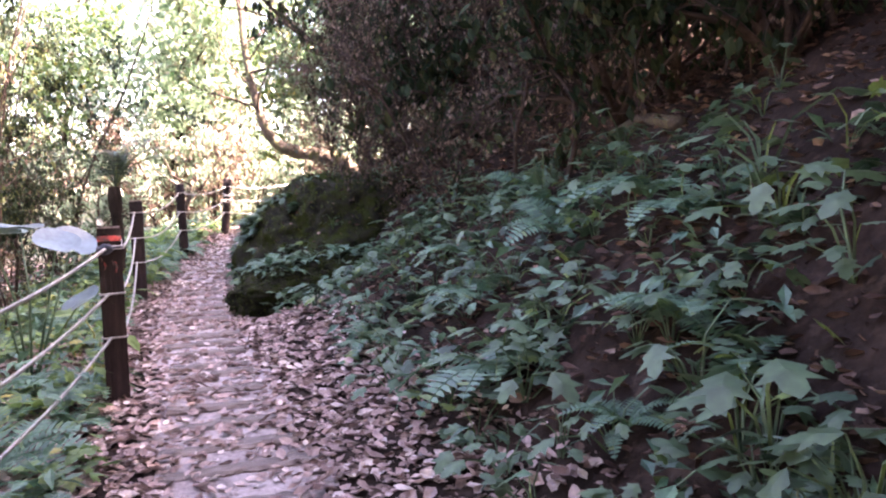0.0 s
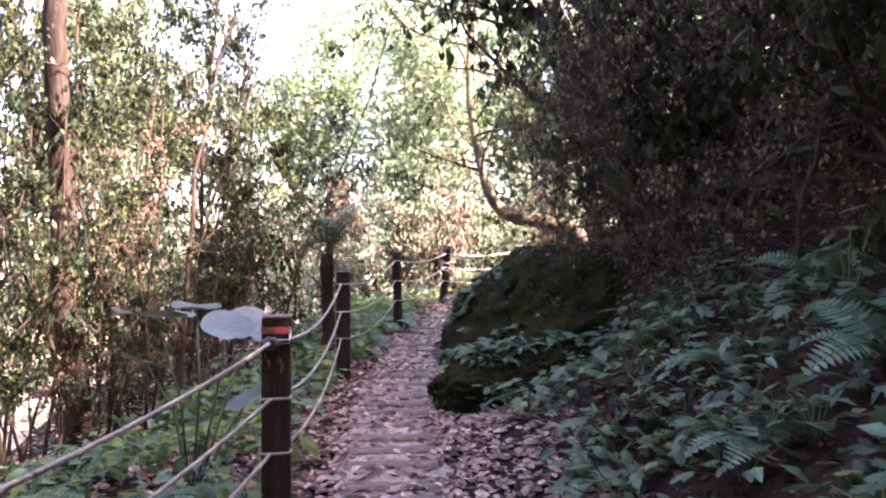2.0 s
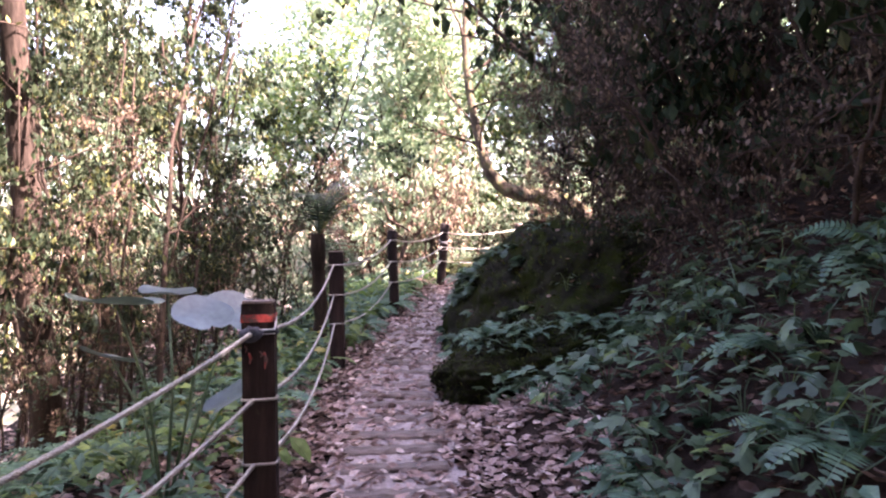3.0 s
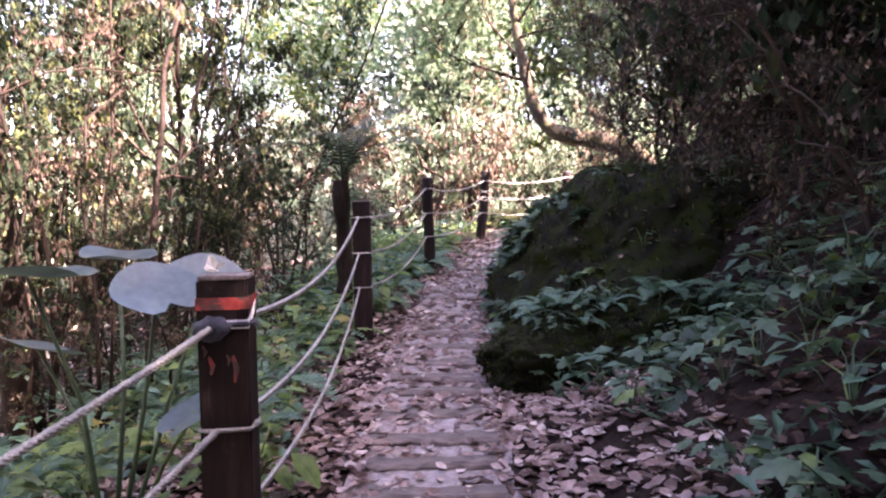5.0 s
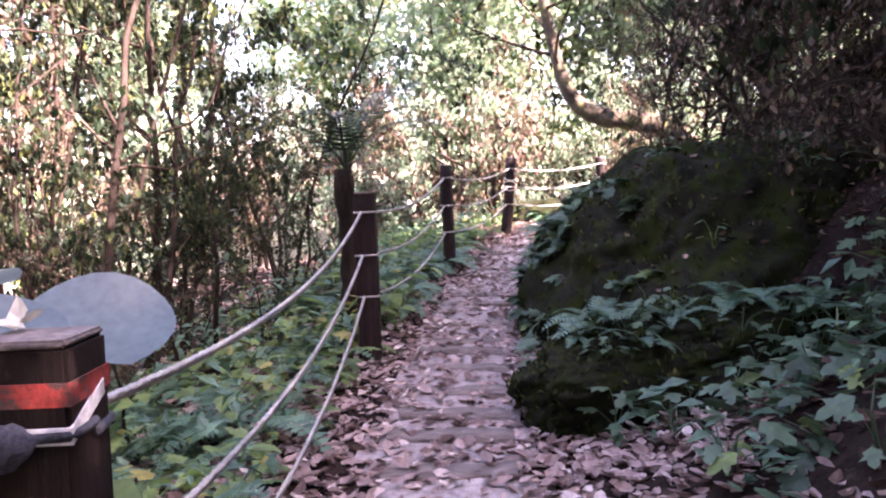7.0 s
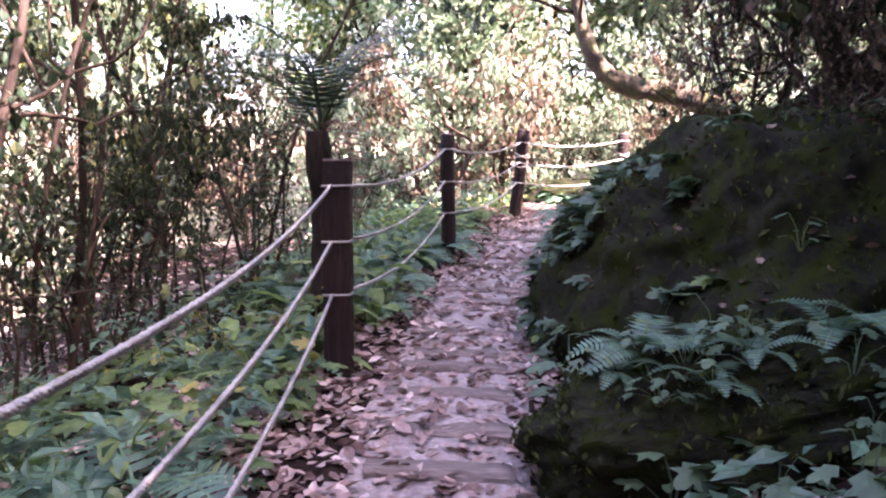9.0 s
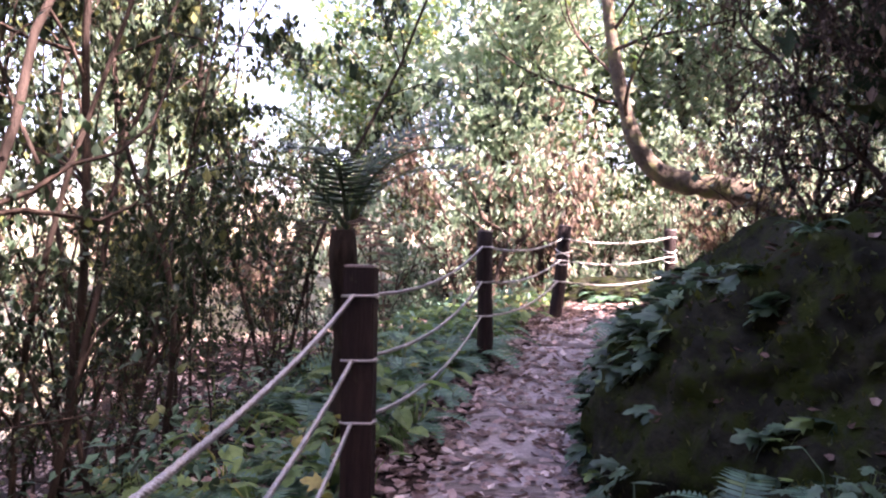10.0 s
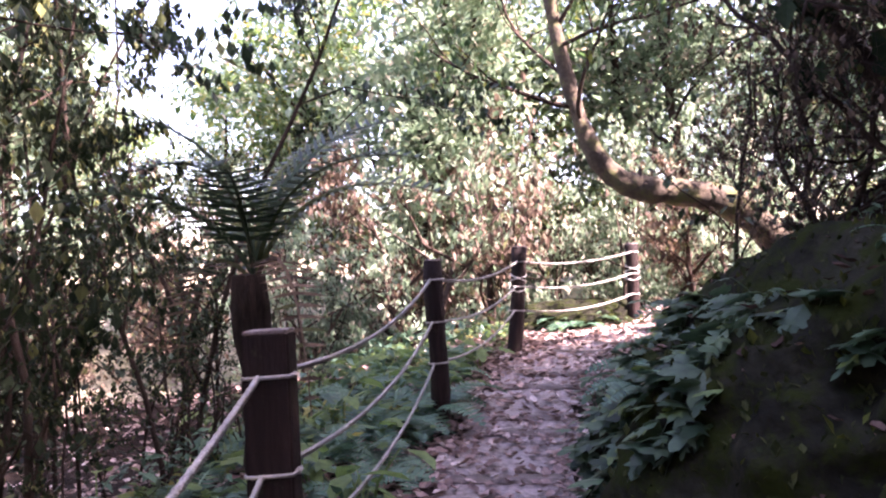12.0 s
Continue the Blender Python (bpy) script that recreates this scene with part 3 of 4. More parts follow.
for x, y in spots_in(rng, 26, (-3.2, -0.6), (-2.2, 10.5), lambda x, y: -2.9 < side_of(x, y) < (-1.5 if y > 4.5 else -2.5), 0.25):
    k = rng.uniform(0.22, 0.42)
    copy_thing(thin[int(rng.integers(6))], pose(x, y, h1(x, y) - 0.02, rng.normal(0, 12), rng.normal(0, 12), rng.uniform(0, 360)) @ Matrix.Diagonal((k * 1.4, k * 1.4, k, 1)))

# young trees with darker, thicker stems
YOUNG = [(12, 0.07, 0.03, 9, 0.3, 0.8, 0.3), (7, 0.22, 0.02, 6, 0.45, 0.8), (5, 0.3, -0.04, 0, 0.5, 0.9)]
young = [plant_tree("young_tree", "young tree with a dark crooked stem and sparse leaves", "tree", "young trees of the thicket", 180 + i, 5.5, 0.03, YOUNG, CHIP, M_SHRUB, 0.075, 8, M_BARK,
                    lean=rng.normal(0, 0.1, 2), leaf_name="leaves") for i in range(2)]
scatter(young, [(-1.75, 5.0), (-2.3, 6.6), (-2.9, 4.2), (-3.3, 6.2)], rng, (0.8, 1.15), 5)

# leafy shrubs among the saplings
SHR = [(5, 0.2, 0.02, 8, 0.6, 0.7, 0.15), (5, 0.25, 0.02, 5, 0.5, 0.8), (4, 0.3, -0.06, 0, 0.5, 0.9)]
shr = [plant_tree("thicket_shrub", "dark green broad-leaved shrub among the saplings", "shrub", "shrubs of the thicket", 160 + i, 1.7, 0.018, SHR, BROAD, M_SHRUB, 0.065, 6, M_TWIG,
                  tilt=(0.2, 1.4), leaf_name="leaves") for i in range(3)]
scatter(shr, spots_in(rng, 11, (-3.8, -1.4), (4.2, 9.5), lambda x, y: -3.6 < side_of(x, y) < -1.7, 0.6), rng, (0.7, 1.15), 8)

# trees of the low side and of the far slope
BIGC = [(10, 0.06, 0.02, 8, 0.4, 0.8, 0.6), (7, 0.16, 0.02, 6, 0.45, 0.8), (4, 0.22, 0.0, 4, 0.5, 0.8), (3, 0.3, -0.03, 0, 0.5, 0.9)]
big = [plant_tree("tree", "forest tree with brown trunk and sparse leafy crown", "tree", "trees below the path", 200 + i, 8.5, 0.15, BIGC, CHIP,
                  M_LEAF, 0.10, 10, M_BARK, lean=rng.normal(0, 0.06, 2)) for i in range(2)]
scatter(big, [(-2.9, 5.4), (-5.5, 2.6)], rng, (0.9, 1.1), 3)


def leafy_tree(seed, tall, n, size, material, label="sunlit tree with pale green foliage down to the ground", group="trees behind the path"):
    """A tree whose clumped crown reaches down to its foot, as a forest edge does."""
    rng = np.random.default_rng(seed)
    ob = root("tree", label, "tree", group)
    polys, tips = [], []
    grow(rng, np.array([0, 0, -0.2]), np.array([0, 0, 1.0]), tall, 0.09, 0, [(9, 0.07, 0.02, 10, 0.3, 1.0, 0.2), (6, 0.18, 0.02, 0, 0.5, 0.8)], polys, tips)
    part("trunk", *tube(polys[0][1], polys[0][2], 7), M_BARK, ob, smooth=True)
    for l, p, r in polys[1:]:
        part("limb", *tube(p, r, 4, False), M_BARK, ob, smooth=True)
    clump = np.concatenate([p[2:] for l, p, r in polys[1:]] + [polys[0][1][4:]])
    clump = np.concatenate([clump, clump + rng.normal(0, 0.55, clump.shape)])
    c = clump[rng.integers(0, len(clump), n)]
    pos = c + rng.normal(0, 1, (n, 3)) * np.array([0.3, 0.3, 0.16])
    pos = pos[pos[:, 2] > 0.1]
    part("crown", *spread(CHIP, pos, turns(rng, len(pos), (-0.4, 1.3)), rng.uniform(0.6, 1.3, len(pos)) * size), material, ob)["kind"] = "stuff"
    return ob


far = [leafy_tree(220 + i, 5.5 + i, 6500, 0.15, (M_SUNLEAF, M_LIME, M_SUNLEAF)[i]) for i in range(3)]
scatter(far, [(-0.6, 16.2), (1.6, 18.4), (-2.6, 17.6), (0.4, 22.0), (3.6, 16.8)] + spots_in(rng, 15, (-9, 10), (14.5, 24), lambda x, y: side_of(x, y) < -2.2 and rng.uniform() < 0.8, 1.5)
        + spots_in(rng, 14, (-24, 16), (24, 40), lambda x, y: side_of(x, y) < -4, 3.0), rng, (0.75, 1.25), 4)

# dense trees behind the start, never in view, added to block the sky
dark = [leafy_tree(240 + i, 7.5 + i, 9000, 0.23, M_EVER, "unseen dense tree behind the start, added to block light", "trees of the dark forest") for i in range(2)]
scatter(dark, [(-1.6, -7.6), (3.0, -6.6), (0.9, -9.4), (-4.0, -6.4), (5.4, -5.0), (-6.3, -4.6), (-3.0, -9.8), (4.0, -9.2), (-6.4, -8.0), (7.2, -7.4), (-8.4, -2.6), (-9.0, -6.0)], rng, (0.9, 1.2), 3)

# bushes in the sun behind the bend
BUSH = [(4, 0.2, 0.0, 10, 0.8, 0.7, 0.05), (5, 0.25, 0.02, 8, 0.5, 0.8), (4, 0.3, -0.05, 0, 0.5, 0.9)]
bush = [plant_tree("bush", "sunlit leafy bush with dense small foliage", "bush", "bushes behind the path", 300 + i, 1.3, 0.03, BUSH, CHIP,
                   (M_SUNLEAF, M_SUNLEAF, M_DRY)[i], 0.07, 16, M_TWIG, leaf_name="leaves") for i in range(3)]
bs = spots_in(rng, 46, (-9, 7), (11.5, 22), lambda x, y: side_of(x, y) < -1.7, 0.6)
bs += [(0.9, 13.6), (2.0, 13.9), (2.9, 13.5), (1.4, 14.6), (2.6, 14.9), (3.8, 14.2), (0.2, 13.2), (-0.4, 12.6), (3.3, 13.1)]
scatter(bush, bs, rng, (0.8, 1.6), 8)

# trees on the bank, with dark crowns over the path
BANKC = [(10, 0.09, 0.0, 12, 0.5, 1.0, 0.35), (7, 0.2, 0.0, 6, 0.45, 0.8), (5, 0.25, 0.0, 5, 0.5, 0.8), (4, 0.3, -0.05, 0, 0.5, 0.9)]
bank = [plant_tree("bank_tree", "shaded broadleaf tree leaning over the path", "tree", "trees on the bank", 400 + i, 6.0, 0.10, BANKC, LEAF,
                   M_LEAF, 0.14, 10, M_BARK, lean=(-0.25, -0.05)) for i in range(3)]
for i, (x, y, k, rz) in enumerate([(4.4, -0.2, 0.9, 10), (4.6, 6.6, 0.85, -25), (3.9, -2.4, 1.0, 5)]):
    m = pose(x, y, h1(x, y) - 0.05, 0, 0, rz) @ Matrix.Diagonal((k, k, k, 1))
    if i < 3:
        bank[i].matrix_basis = m
    else:
        copy_thing(bank[i % 3], m)

# dense evergreens added, mostly out of view, to shade the path and the bank
def evergreen(seed, trunk_h, spread_r, thick, n):
    """A tree with a wide, uneven roof of leaves on rising limbs."""
    rng = np.random.default_rng(seed)
    ob = root("evergreen_tree", "tall evergreen tree with a dense dark crown, added to shade the path", "tree", "evergreens shading the path")
    polys, tips = [], []
    grow(rng, np.array([0, 0, -0.15]), np.array([0, 0, 1.0]), trunk_h, 0.075, 0, [(10, 0.05, 0.02, 11, 0.5, 1.2, 0.55), (7, 0.15, 0.03, 4, 0.5, 0.8), (4, 0.2, 0.02, 0, 0.5, 0.9)], polys, tips)
    part("trunk", *tube(polys[0][1], polys[0][2], 9), M_BARK, ob, smooth=True)
    for l, p, r in polys[1:]:
        if l == 1:
            part("limb", *tube(p, r, 5, False), M_BARK, ob, smooth=True)
    a, q, h = rng.uniform(0, 2 * np.pi, n * 2), np.sqrt(rng.uniform(0, 1, n * 2)), rng.uniform(-1, 1, n * 2)
    reach = spread_r * (0.8 + 0.2 * np.sin(3 * a + seed) + 0.14 * np.sin(7 * a))
    pos = np.stack([reach * q * np.cos(a), reach * q * np.sin(a), trunk_h - 0.4 + thick * h * np.sqrt(1 - 0.75 * q * q) - 0.9 * q * q], 1)
    keep = np.array([noise.noise(Vector(p) * 0.9 + Vector((seed, 0, 0))) > -0.28 for p in pos])
    pos = pos[keep][:n]
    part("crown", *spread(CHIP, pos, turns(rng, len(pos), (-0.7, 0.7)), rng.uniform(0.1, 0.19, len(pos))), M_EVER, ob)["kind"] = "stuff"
    return ob


shade = [evergreen(600 + i, 5.4, 4.2, 1.3, 20000) for i in range(2)]
for i, (x, y, k) in enumerate([(4.9, -2.1, 0.78), (5.0, 6.0, 0.8), (4.6, -3.4, 0.85), (6.6, 7.0, 0.7), (8.8, 5.8, 0.9), (8.0, -3.9, 0.95), (7.6, -5.0, 0.9), (6.4, -5.6, 1.0),
                               (7.0, 4.8, 1.35), (11.6, -0.6, 0.9), (-3.4, -4.0, 1.4), (-5.0, -0.4, 1.5), (2.8, -5.0, 0.9), (-1.8, -7.4, 1.1), (2.2, -7.4, 1.0), (4.9, 2.2, 0.8)]):
    m = pose(x, y, h1(x, y) - 0.05, 0, 0, 67 * i) @ Matrix.Diagonal((k, k, k, 1))
    if i < 2:
        shade[i].matrix_basis = m
    else:
        copy_thing(shade[i % 2], m)

# dense dark shrubs high on the bank; some added unseen behind, to block sky
hedge = [plant_tree("evergreen_shrub", "dense dark evergreen shrub, added as filling and to block the sky", "shrub", "shrubs on the bank", 650 + i, 1.6, 0.04, BUSH, CHIP, M_EVER, 0.075, 26, M_TWIG, leaf_name="leaves") for i in range(2)]
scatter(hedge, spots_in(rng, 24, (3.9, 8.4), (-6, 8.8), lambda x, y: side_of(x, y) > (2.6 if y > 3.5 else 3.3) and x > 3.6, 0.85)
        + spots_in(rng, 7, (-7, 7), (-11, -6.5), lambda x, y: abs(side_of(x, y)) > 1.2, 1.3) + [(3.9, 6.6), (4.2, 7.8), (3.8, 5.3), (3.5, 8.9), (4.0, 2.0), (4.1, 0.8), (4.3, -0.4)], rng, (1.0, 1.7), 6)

# broad-leaved shrubs leaning out above the boulder
bshr = [plant_tree("bank_shrub", "dark green broad-leaved shrub leaning out from the bank", "shrub", "broad-leaved shrubs on the bank", 670 + i, 2.0, 0.022, SHR, BROAD, M_SHRUB, 0.085, 9, M_TWIG,
                   lean=(-0.35, -0.1), tilt=(0.2, 1.5), leaf_name="leaves") for i in range(2)]
for i, (x, y, k, rz) in enumerate([(2.75, 9.0, 1.1, 0), (3.2, 8.1, 1.2, 25), (2.9, 9.9, 1.1, -30), (2.4, 10.4, 0.9, 15), (3.55, 7.2, 1.2, -15), (3.6, 6.1, 1.1, 30), (3.4, 9.3, 1.4, 10)]):
    m = pose(x, y, h1(x, y) - 0.05, 0, 0, rz) @ Matrix.Diagonal((k, k, k, 1))
    if i < 2:
        bshr[i].matrix_basis = m
    else:
        copy_thing(bshr[i % 2], m)

# dead tangle of twigs above the boulder
TANG = [(12, 0.22, 0.05, 24, 0.4, 0.9, 0.15), (9, 0.3, -0.03, 7, 0.5, 0.8), (7, 0.38, -0.08, 4, 0.55, 0.8), (5, 0.4, -0.1, 0, 0.5, 0.9)]
tang = [plant_tree("twig_tangle", "tangle of bare brown twigs and dead vines above the bank", "shrub", "bare shrubs on the bank", 500 + i, 2.6, 0.028, TANG, CHIP, M_DRY, 0.055, 1.1, M_TWIG,
                   lean=(-0.2, -0.05), leaf_name="withered_leaves") for i in range(3)]
for i, (x, y, k, rz) in enumerate([(2.7, 8.0, 1.0, 0), (3.1, 6.9, 1.0, 20), (3.2, 5.2, 0.9, -30), (3.7, 6.1, 1.2, 60), (3.7, 4.0, 1.0, 0), (3.6, 8.6, 1.0, -20), (4.3, 5.0, 1.2, 90),
                                   (2.5, 8.6, 0.7, 30), (4.2, 2.4, 1.0, 0), (4.4, 7.6, 1.2, 130), (4.5, 0.8, 1.0, 10), (3.5, 7.7, 1.1, 200), (2.75, 4.3, 0.85, 40), (2.95, 3.2, 0.9, 160), (2.9, 5.3, 0.8, 250), (3.2, 2.1, 0.9, 300), (2.6, 7.5, 0.8, 100)]):
    m = pose(x, y, h1(x, y) - 0.05, 0, 0, rz) @ Matrix.Diagonal((k, k, k, 1))
    if i < 3:
        tang[i].matrix_basis = m
    else:
        copy_thing(tang[i % 3], m)


# ---- ferns and low plants ----
def fern(seed, n, size, label, group):
    rng = np.random.default_rng(seed)
    ob = root("fern", label, "fern", group)
    me = None
    for i in range(n):
        if me is None:
            f = part("frond", *frond(14, size, 0.24, 0.75), M_FERN, ob)
            me = f.data
        else:
            f = new("frond", me)
            f.parent = ob
        k = rng.uniform(0.7, 1.15)
        f.matrix_basis = pose(0, 0, 0.02, rng.uniform(5, 35), rng.normal(0, 8), 360 * i / n + rng.normal(0, 14)) @ Matrix.Diagonal((k, k, k, 1))
    return ob


def stalked(blade, r, z, tilt, size):
    """A leaf with its stalk: the stalk rises from the origin to (0, r, z), the blade hangs on its end."""
    tip = np.array([0, r, z])
    bv = np.asarray(blade[0], float) * size
    c, s = math.cos(tilt), math.sin(tilt)
    bv = np.stack([bv[:, 0], bv[:, 1] * c - bv[:, 2] * s, bv[:, 1] * s + bv[:, 2] * c], 1) + tip
    return join([tube([(0, 0, -0.04), tip * (1, 0.35, 0.65), tip], [0.005, 0.004, 0.0025], 3, False), (bv, blade[1])])


def leafy(seed, n, size, tall, label, group, blade=LOBED, mat_=None):
    """A low plant of stalked leaves."""
    rng = np.random.default_rng(seed)
    ob = root("leafy_plant", label, "plant", group)
    shapes = []
    for i in range(n):
        if len(shapes) < 4:
            b = part("leaf", *stalked(blade, tall * rng.uniform(0.2, 0.85), tall * rng.uniform(0.4, 1.0), rng.uniform(-0.6, 0.15), size), mat_ or M_UNDER, ob)
            shapes.append(b.data)
        else:
            b = new("leaf", shapes[i % 4])
            b.parent = ob
        k = rng.uniform(0.65, 1.2)
        b.matrix_basis = pose(0, 0, 0, rng.normal(0, 7), rng.normal(0, 9), 360 * i / n + rng.normal(0, 30)) @ Matrix.Diagonal((k, k, k, 1))
    return ob


rng = np.random.default_rng(21)


def off_rock(x, y):
    return ((x - 2.15) / 1.35) ** 2 + ((y - 6.75) / 1.35) ** 2 > 1


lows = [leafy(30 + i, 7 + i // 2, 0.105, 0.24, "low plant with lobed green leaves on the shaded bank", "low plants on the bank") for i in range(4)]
sp = spots_in(rng, 95, (1.25, 4.2), (-2.6, 5.2), lambda x, y: off_rock(x, y) and side_of(x, y) > 0.95 and rng.uniform() < 1.35 - 0.4 * side_of(x, y), 0.14)
sp += spots_in(rng, 14, (0.85, 2.6), (4.6, 5.4), lambda x, y: off_rock(x, y) and side_of(x, y) > 0.7, 0.16)
sp += spots_in(rng, 16, (0.7, 1.4), (5.6, 9.6), lambda x, y: 0.52 < side_of(x, y) < 0.85, 0.12)
sp += spots_in(rng, 16, (1.2, 2.6), (8.2, 11.5), lambda x, y: off_rock(x, y) and side_of(x, y) > 0.65, 0.2)
sp += spots_in(rng, 16, (2.5, 4.4), (5.2, 9.8), lambda x, y: off_rock(x, y) and side_of(x, y) > 1.4, 0.22)
sp += spots_in(rng, 26, (1.35, 3.4), (-2.4, 2.6), lambda x, y: side_of(x, y) > 0.85, 0.13)
scatter(lows, sp, rng, (0.75, 1.3), 10, 0.0)
for x, y in spots_in(rng, 13, (2.0, 3.3), (-2.3, 0.2), lambda x, y: side_of(x, y) > 1.3, 0.3):
    k = rng.uniform(1.2, 1.6)
    copy_thing(lows[int(rng.integers(4))], pose(x, y, h1(x, y), rng.normal(0, 8), rng.normal(0, 8), rng.uniform(0, 360)) @ Matrix.Diagonal((k, k, k, 1)))
ferns = [fern(50 + i, 7 + i, 0.48, "green fern with arching fronds on the forest floor", "ferns") for i in range(3)]
fs = spots_in(rng, 16, (1.3, 3.2), (-2.4, 3.0), lambda x, y: side_of(x, y) > 1.0, 0.4)
fs += spots_in(rng, 44, (-1.9, -0.2), (-2.0, 2.2), lambda x, y: -2.3 < side_of(x, y) < -0.8, 0.24)
fs += spots_in(rng, 34, (-2.5, -0.5), (1.6, 6.0), lambda x, y: -2.7 < side_of(x, y) < -0.9, 0.25)
fs += spots_in(rng, 34, (-2.0, 0.3), (6.0, 11.5), lambda x, y: -1.9 < side_of(x, y) < -0.6, 0.24)
fs += spots_in(rng, 12, (1.2, 2.6), (8.2, 11.2), lambda x, y: off_rock(x, y) and side_of(x, y) > 0.65, 0.3)
scatter(ferns, fs, rng, (0.7, 1.25), 8, 0.0)
greens = [leafy(70 + i, 7, 0.13, 0.26, "fresh green low plant among fallen leaves", "low plants by the fence", LOBED if i else BROAD, M_LIME) for i in range(3)]
gs = spots_in(rng, 44, (-1.9, 0.1), (1.0, 11.0), lambda x, y: -2.4 < side_of(x, y) < -0.7, 0.17)
gs += spots_in(rng, 16, (-1.0, 0.4), (6.2, 11.2), lambda x, y: -1.3 < side_of(x, y) < -0.6, 0.18)
scatter(greens, gs, rng, (0.7, 1.3), 10, 0.0)


# ---- fallen leaves ----
def litter(name, label, seed, n, xr, yr, test, size, lift=0.012, material=M_DEAD):
    rng = np.random.default_rng(seed)
    x, y = rng.uniform(*xr, n * 3), rng.uniform(*yr, n * 3)
    s, _ = lane(x, y)
    keep = test(s, rng.uniform(0, 1, len(s)))
    x, y = x[keep][:n], y[keep][:n]
    pos = np.stack([x, y, height(x, y) + rng.uniform(0.0, lift, len(x))], 1)
    ob = part(name, *spread(CURL, pos, turns(rng, len(x), (-0.35, 0.35)), rng.uniform(0.6, 1.3, len(x)) * size), material)
    return tagged(ob, label, "leaf litter", kind="stuff")


litter("leaf_litter", "curled brown dead leaves strewn over the path", 81, 27000, (-1.5, 4.0), (-4.5, 13.5),
       lambda s, r: (np.abs(s) < 1.5) & (s < 1.05 + 0.25 * r) & (r < 0.36 + 0.64 * np.clip((np.abs(s) - 0.2) / 0.35, 0, 1)), 0.08, 0.016)
litter("leaf_litter", "dead leaves and debris on the bank, darkened for its shade", 82, 17000, (0.8, 7.0), (-5, 13), lambda s, r: (s > 1.2) & (r < 1.3 - 0.12 * s), 0.08, material=M_DEADSHADE)
litter("leaf_litter", "pale dead leaves below the fence", 83, 14000, (-7, 3), (-4, 20), lambda s, r: (s < -0.7) & (r < 1.2 + 0.1 * s), 0.09)


# ---- tree fern behind the fence ----
def tree_fern(at):
    rng = np.random.default_rng(91)
    ob = root("tree_fern", "dark-trunked tree fern with green and withered fronds", "tree fern", at=at)
    z = np.linspace(-0.4, 1.45, 14)
    part("trunk", *tube(np.stack([0.03 * np.sin(z * 3), 0.02 * np.cos(z * 2), z], 1), 0.085 + 0.02 * rng.uniform(-1, 1, 14), 9), M_BARK, ob, smooth=True)
    green, dry = None, None
    for i in range(12):
        withered = i % 5 == 2
        if withered:
            if dry is None:
                f = part("withered_frond", *frond(18, 0.85, 0.2, 1.3, 0.5), M_DRY, ob, "brown withered drooping frond")
                dry = f.data
            else:
                f = new("withered_frond", dry)
                f["label"] = "brown withered drooping frond"
                f.parent = ob
            m = pose(0, 0, 1.42, rng.uniform(-25, 10), 0, 360 * i / 12 + rng.normal(0, 15))
        else:
            if green is None:
                f = part("frond", *frond(20, 1.15, 0.2, 0.7, 0.5), M_SHRUB, ob)
                green = f.data
            else:
                f = new("frond", green)
                f.parent = ob
            m = pose(0, 0, 1.44, rng.uniform(12, 62), rng.normal(0, 8), 360 * i / 12 + rng.normal(0, 15))
        f.matrix_basis = m
    return ob


tree_fern(pose(-0.8, 7.1, h1(-0.8, 7.1) - 0.12, 4, 3, 0) @ Matrix.Diagonal((0.85, 0.85, 0.95, 1)))


# ---- bent mossy tree beyond the boulder ----
def bent_tree():
    rng = np.random.default_rng(95)
    ob = root("bent_tree", "bent tree with a mossy low trunk curving upright", "tree")
    line = np.array([(3.3, 11.3, 1.2), (2.7, 11.1, 1.82), (2.25, 10.95, 1.95), (1.85, 10.9, 1.98), (1.5, 10.9, 2.1), (1.28, 10.9, 2.4), (1.15, 10.95, 2.9), (1.02, 11.0, 3.6), (0.95, 11.1, 4.4), (1.0, 11.2, 5.4), (0.9, 11.4, 6.4)])
    q = np.linspace(0, len(line) - 1, 44)
    p = np.stack([np.interp(q, np.arange(len(line)), line[:, k]) for k in range(3)], 1)
    for _ in range(3):
        p[1:-1] = (p[:-2] + 2 * p[1:-1] + p[2:]) / 4
    part("trunk", *tube(p, np.interp(q, [0, 3, 6, 10], [0.15, 0.125, 0.075, 0.045]) * (1 + 0.08 * rng.normal(0, 1, 44)), 10), M_MOSSBARK, ob, smooth=True)
    cfg = [(7, 0.2, 0.03, 6, 0.5, 0.8, 0.3), (5, 0.25, 0.0, 4, 0.5, 0.8), (4, 0.3, -0.03, 0, 0.5, 0.9)]
    tips = []
    for i in range(11):
        a = p[24 + int(i * 1.7)]
        polys = []
        d = rng.normal(0, 1, 3)
        d[2] = abs(d[2]) * 0.5
        grow(rng, a, d / np.linalg.norm(d), 1.6, 0.025, 0, cfg, polys, tips)
        part("limb", *join([tube(pp, r, 4, False) for l, pp, r in polys]), M_TWIG, ob, smooth=True)
    pos = np.concatenate([t[rng.integers(0, len(t), 7)] + rng.normal(0, 0.05, (7, 3)) for t in tips])
    part("crown", *spread(LEAF, pos, turns(rng, len(pos), (0.4, 2.0)), rng.uniform(0.06, 0.12, len(pos))), M_LEAF, ob)["kind"] = "stuff"


bent_tree()


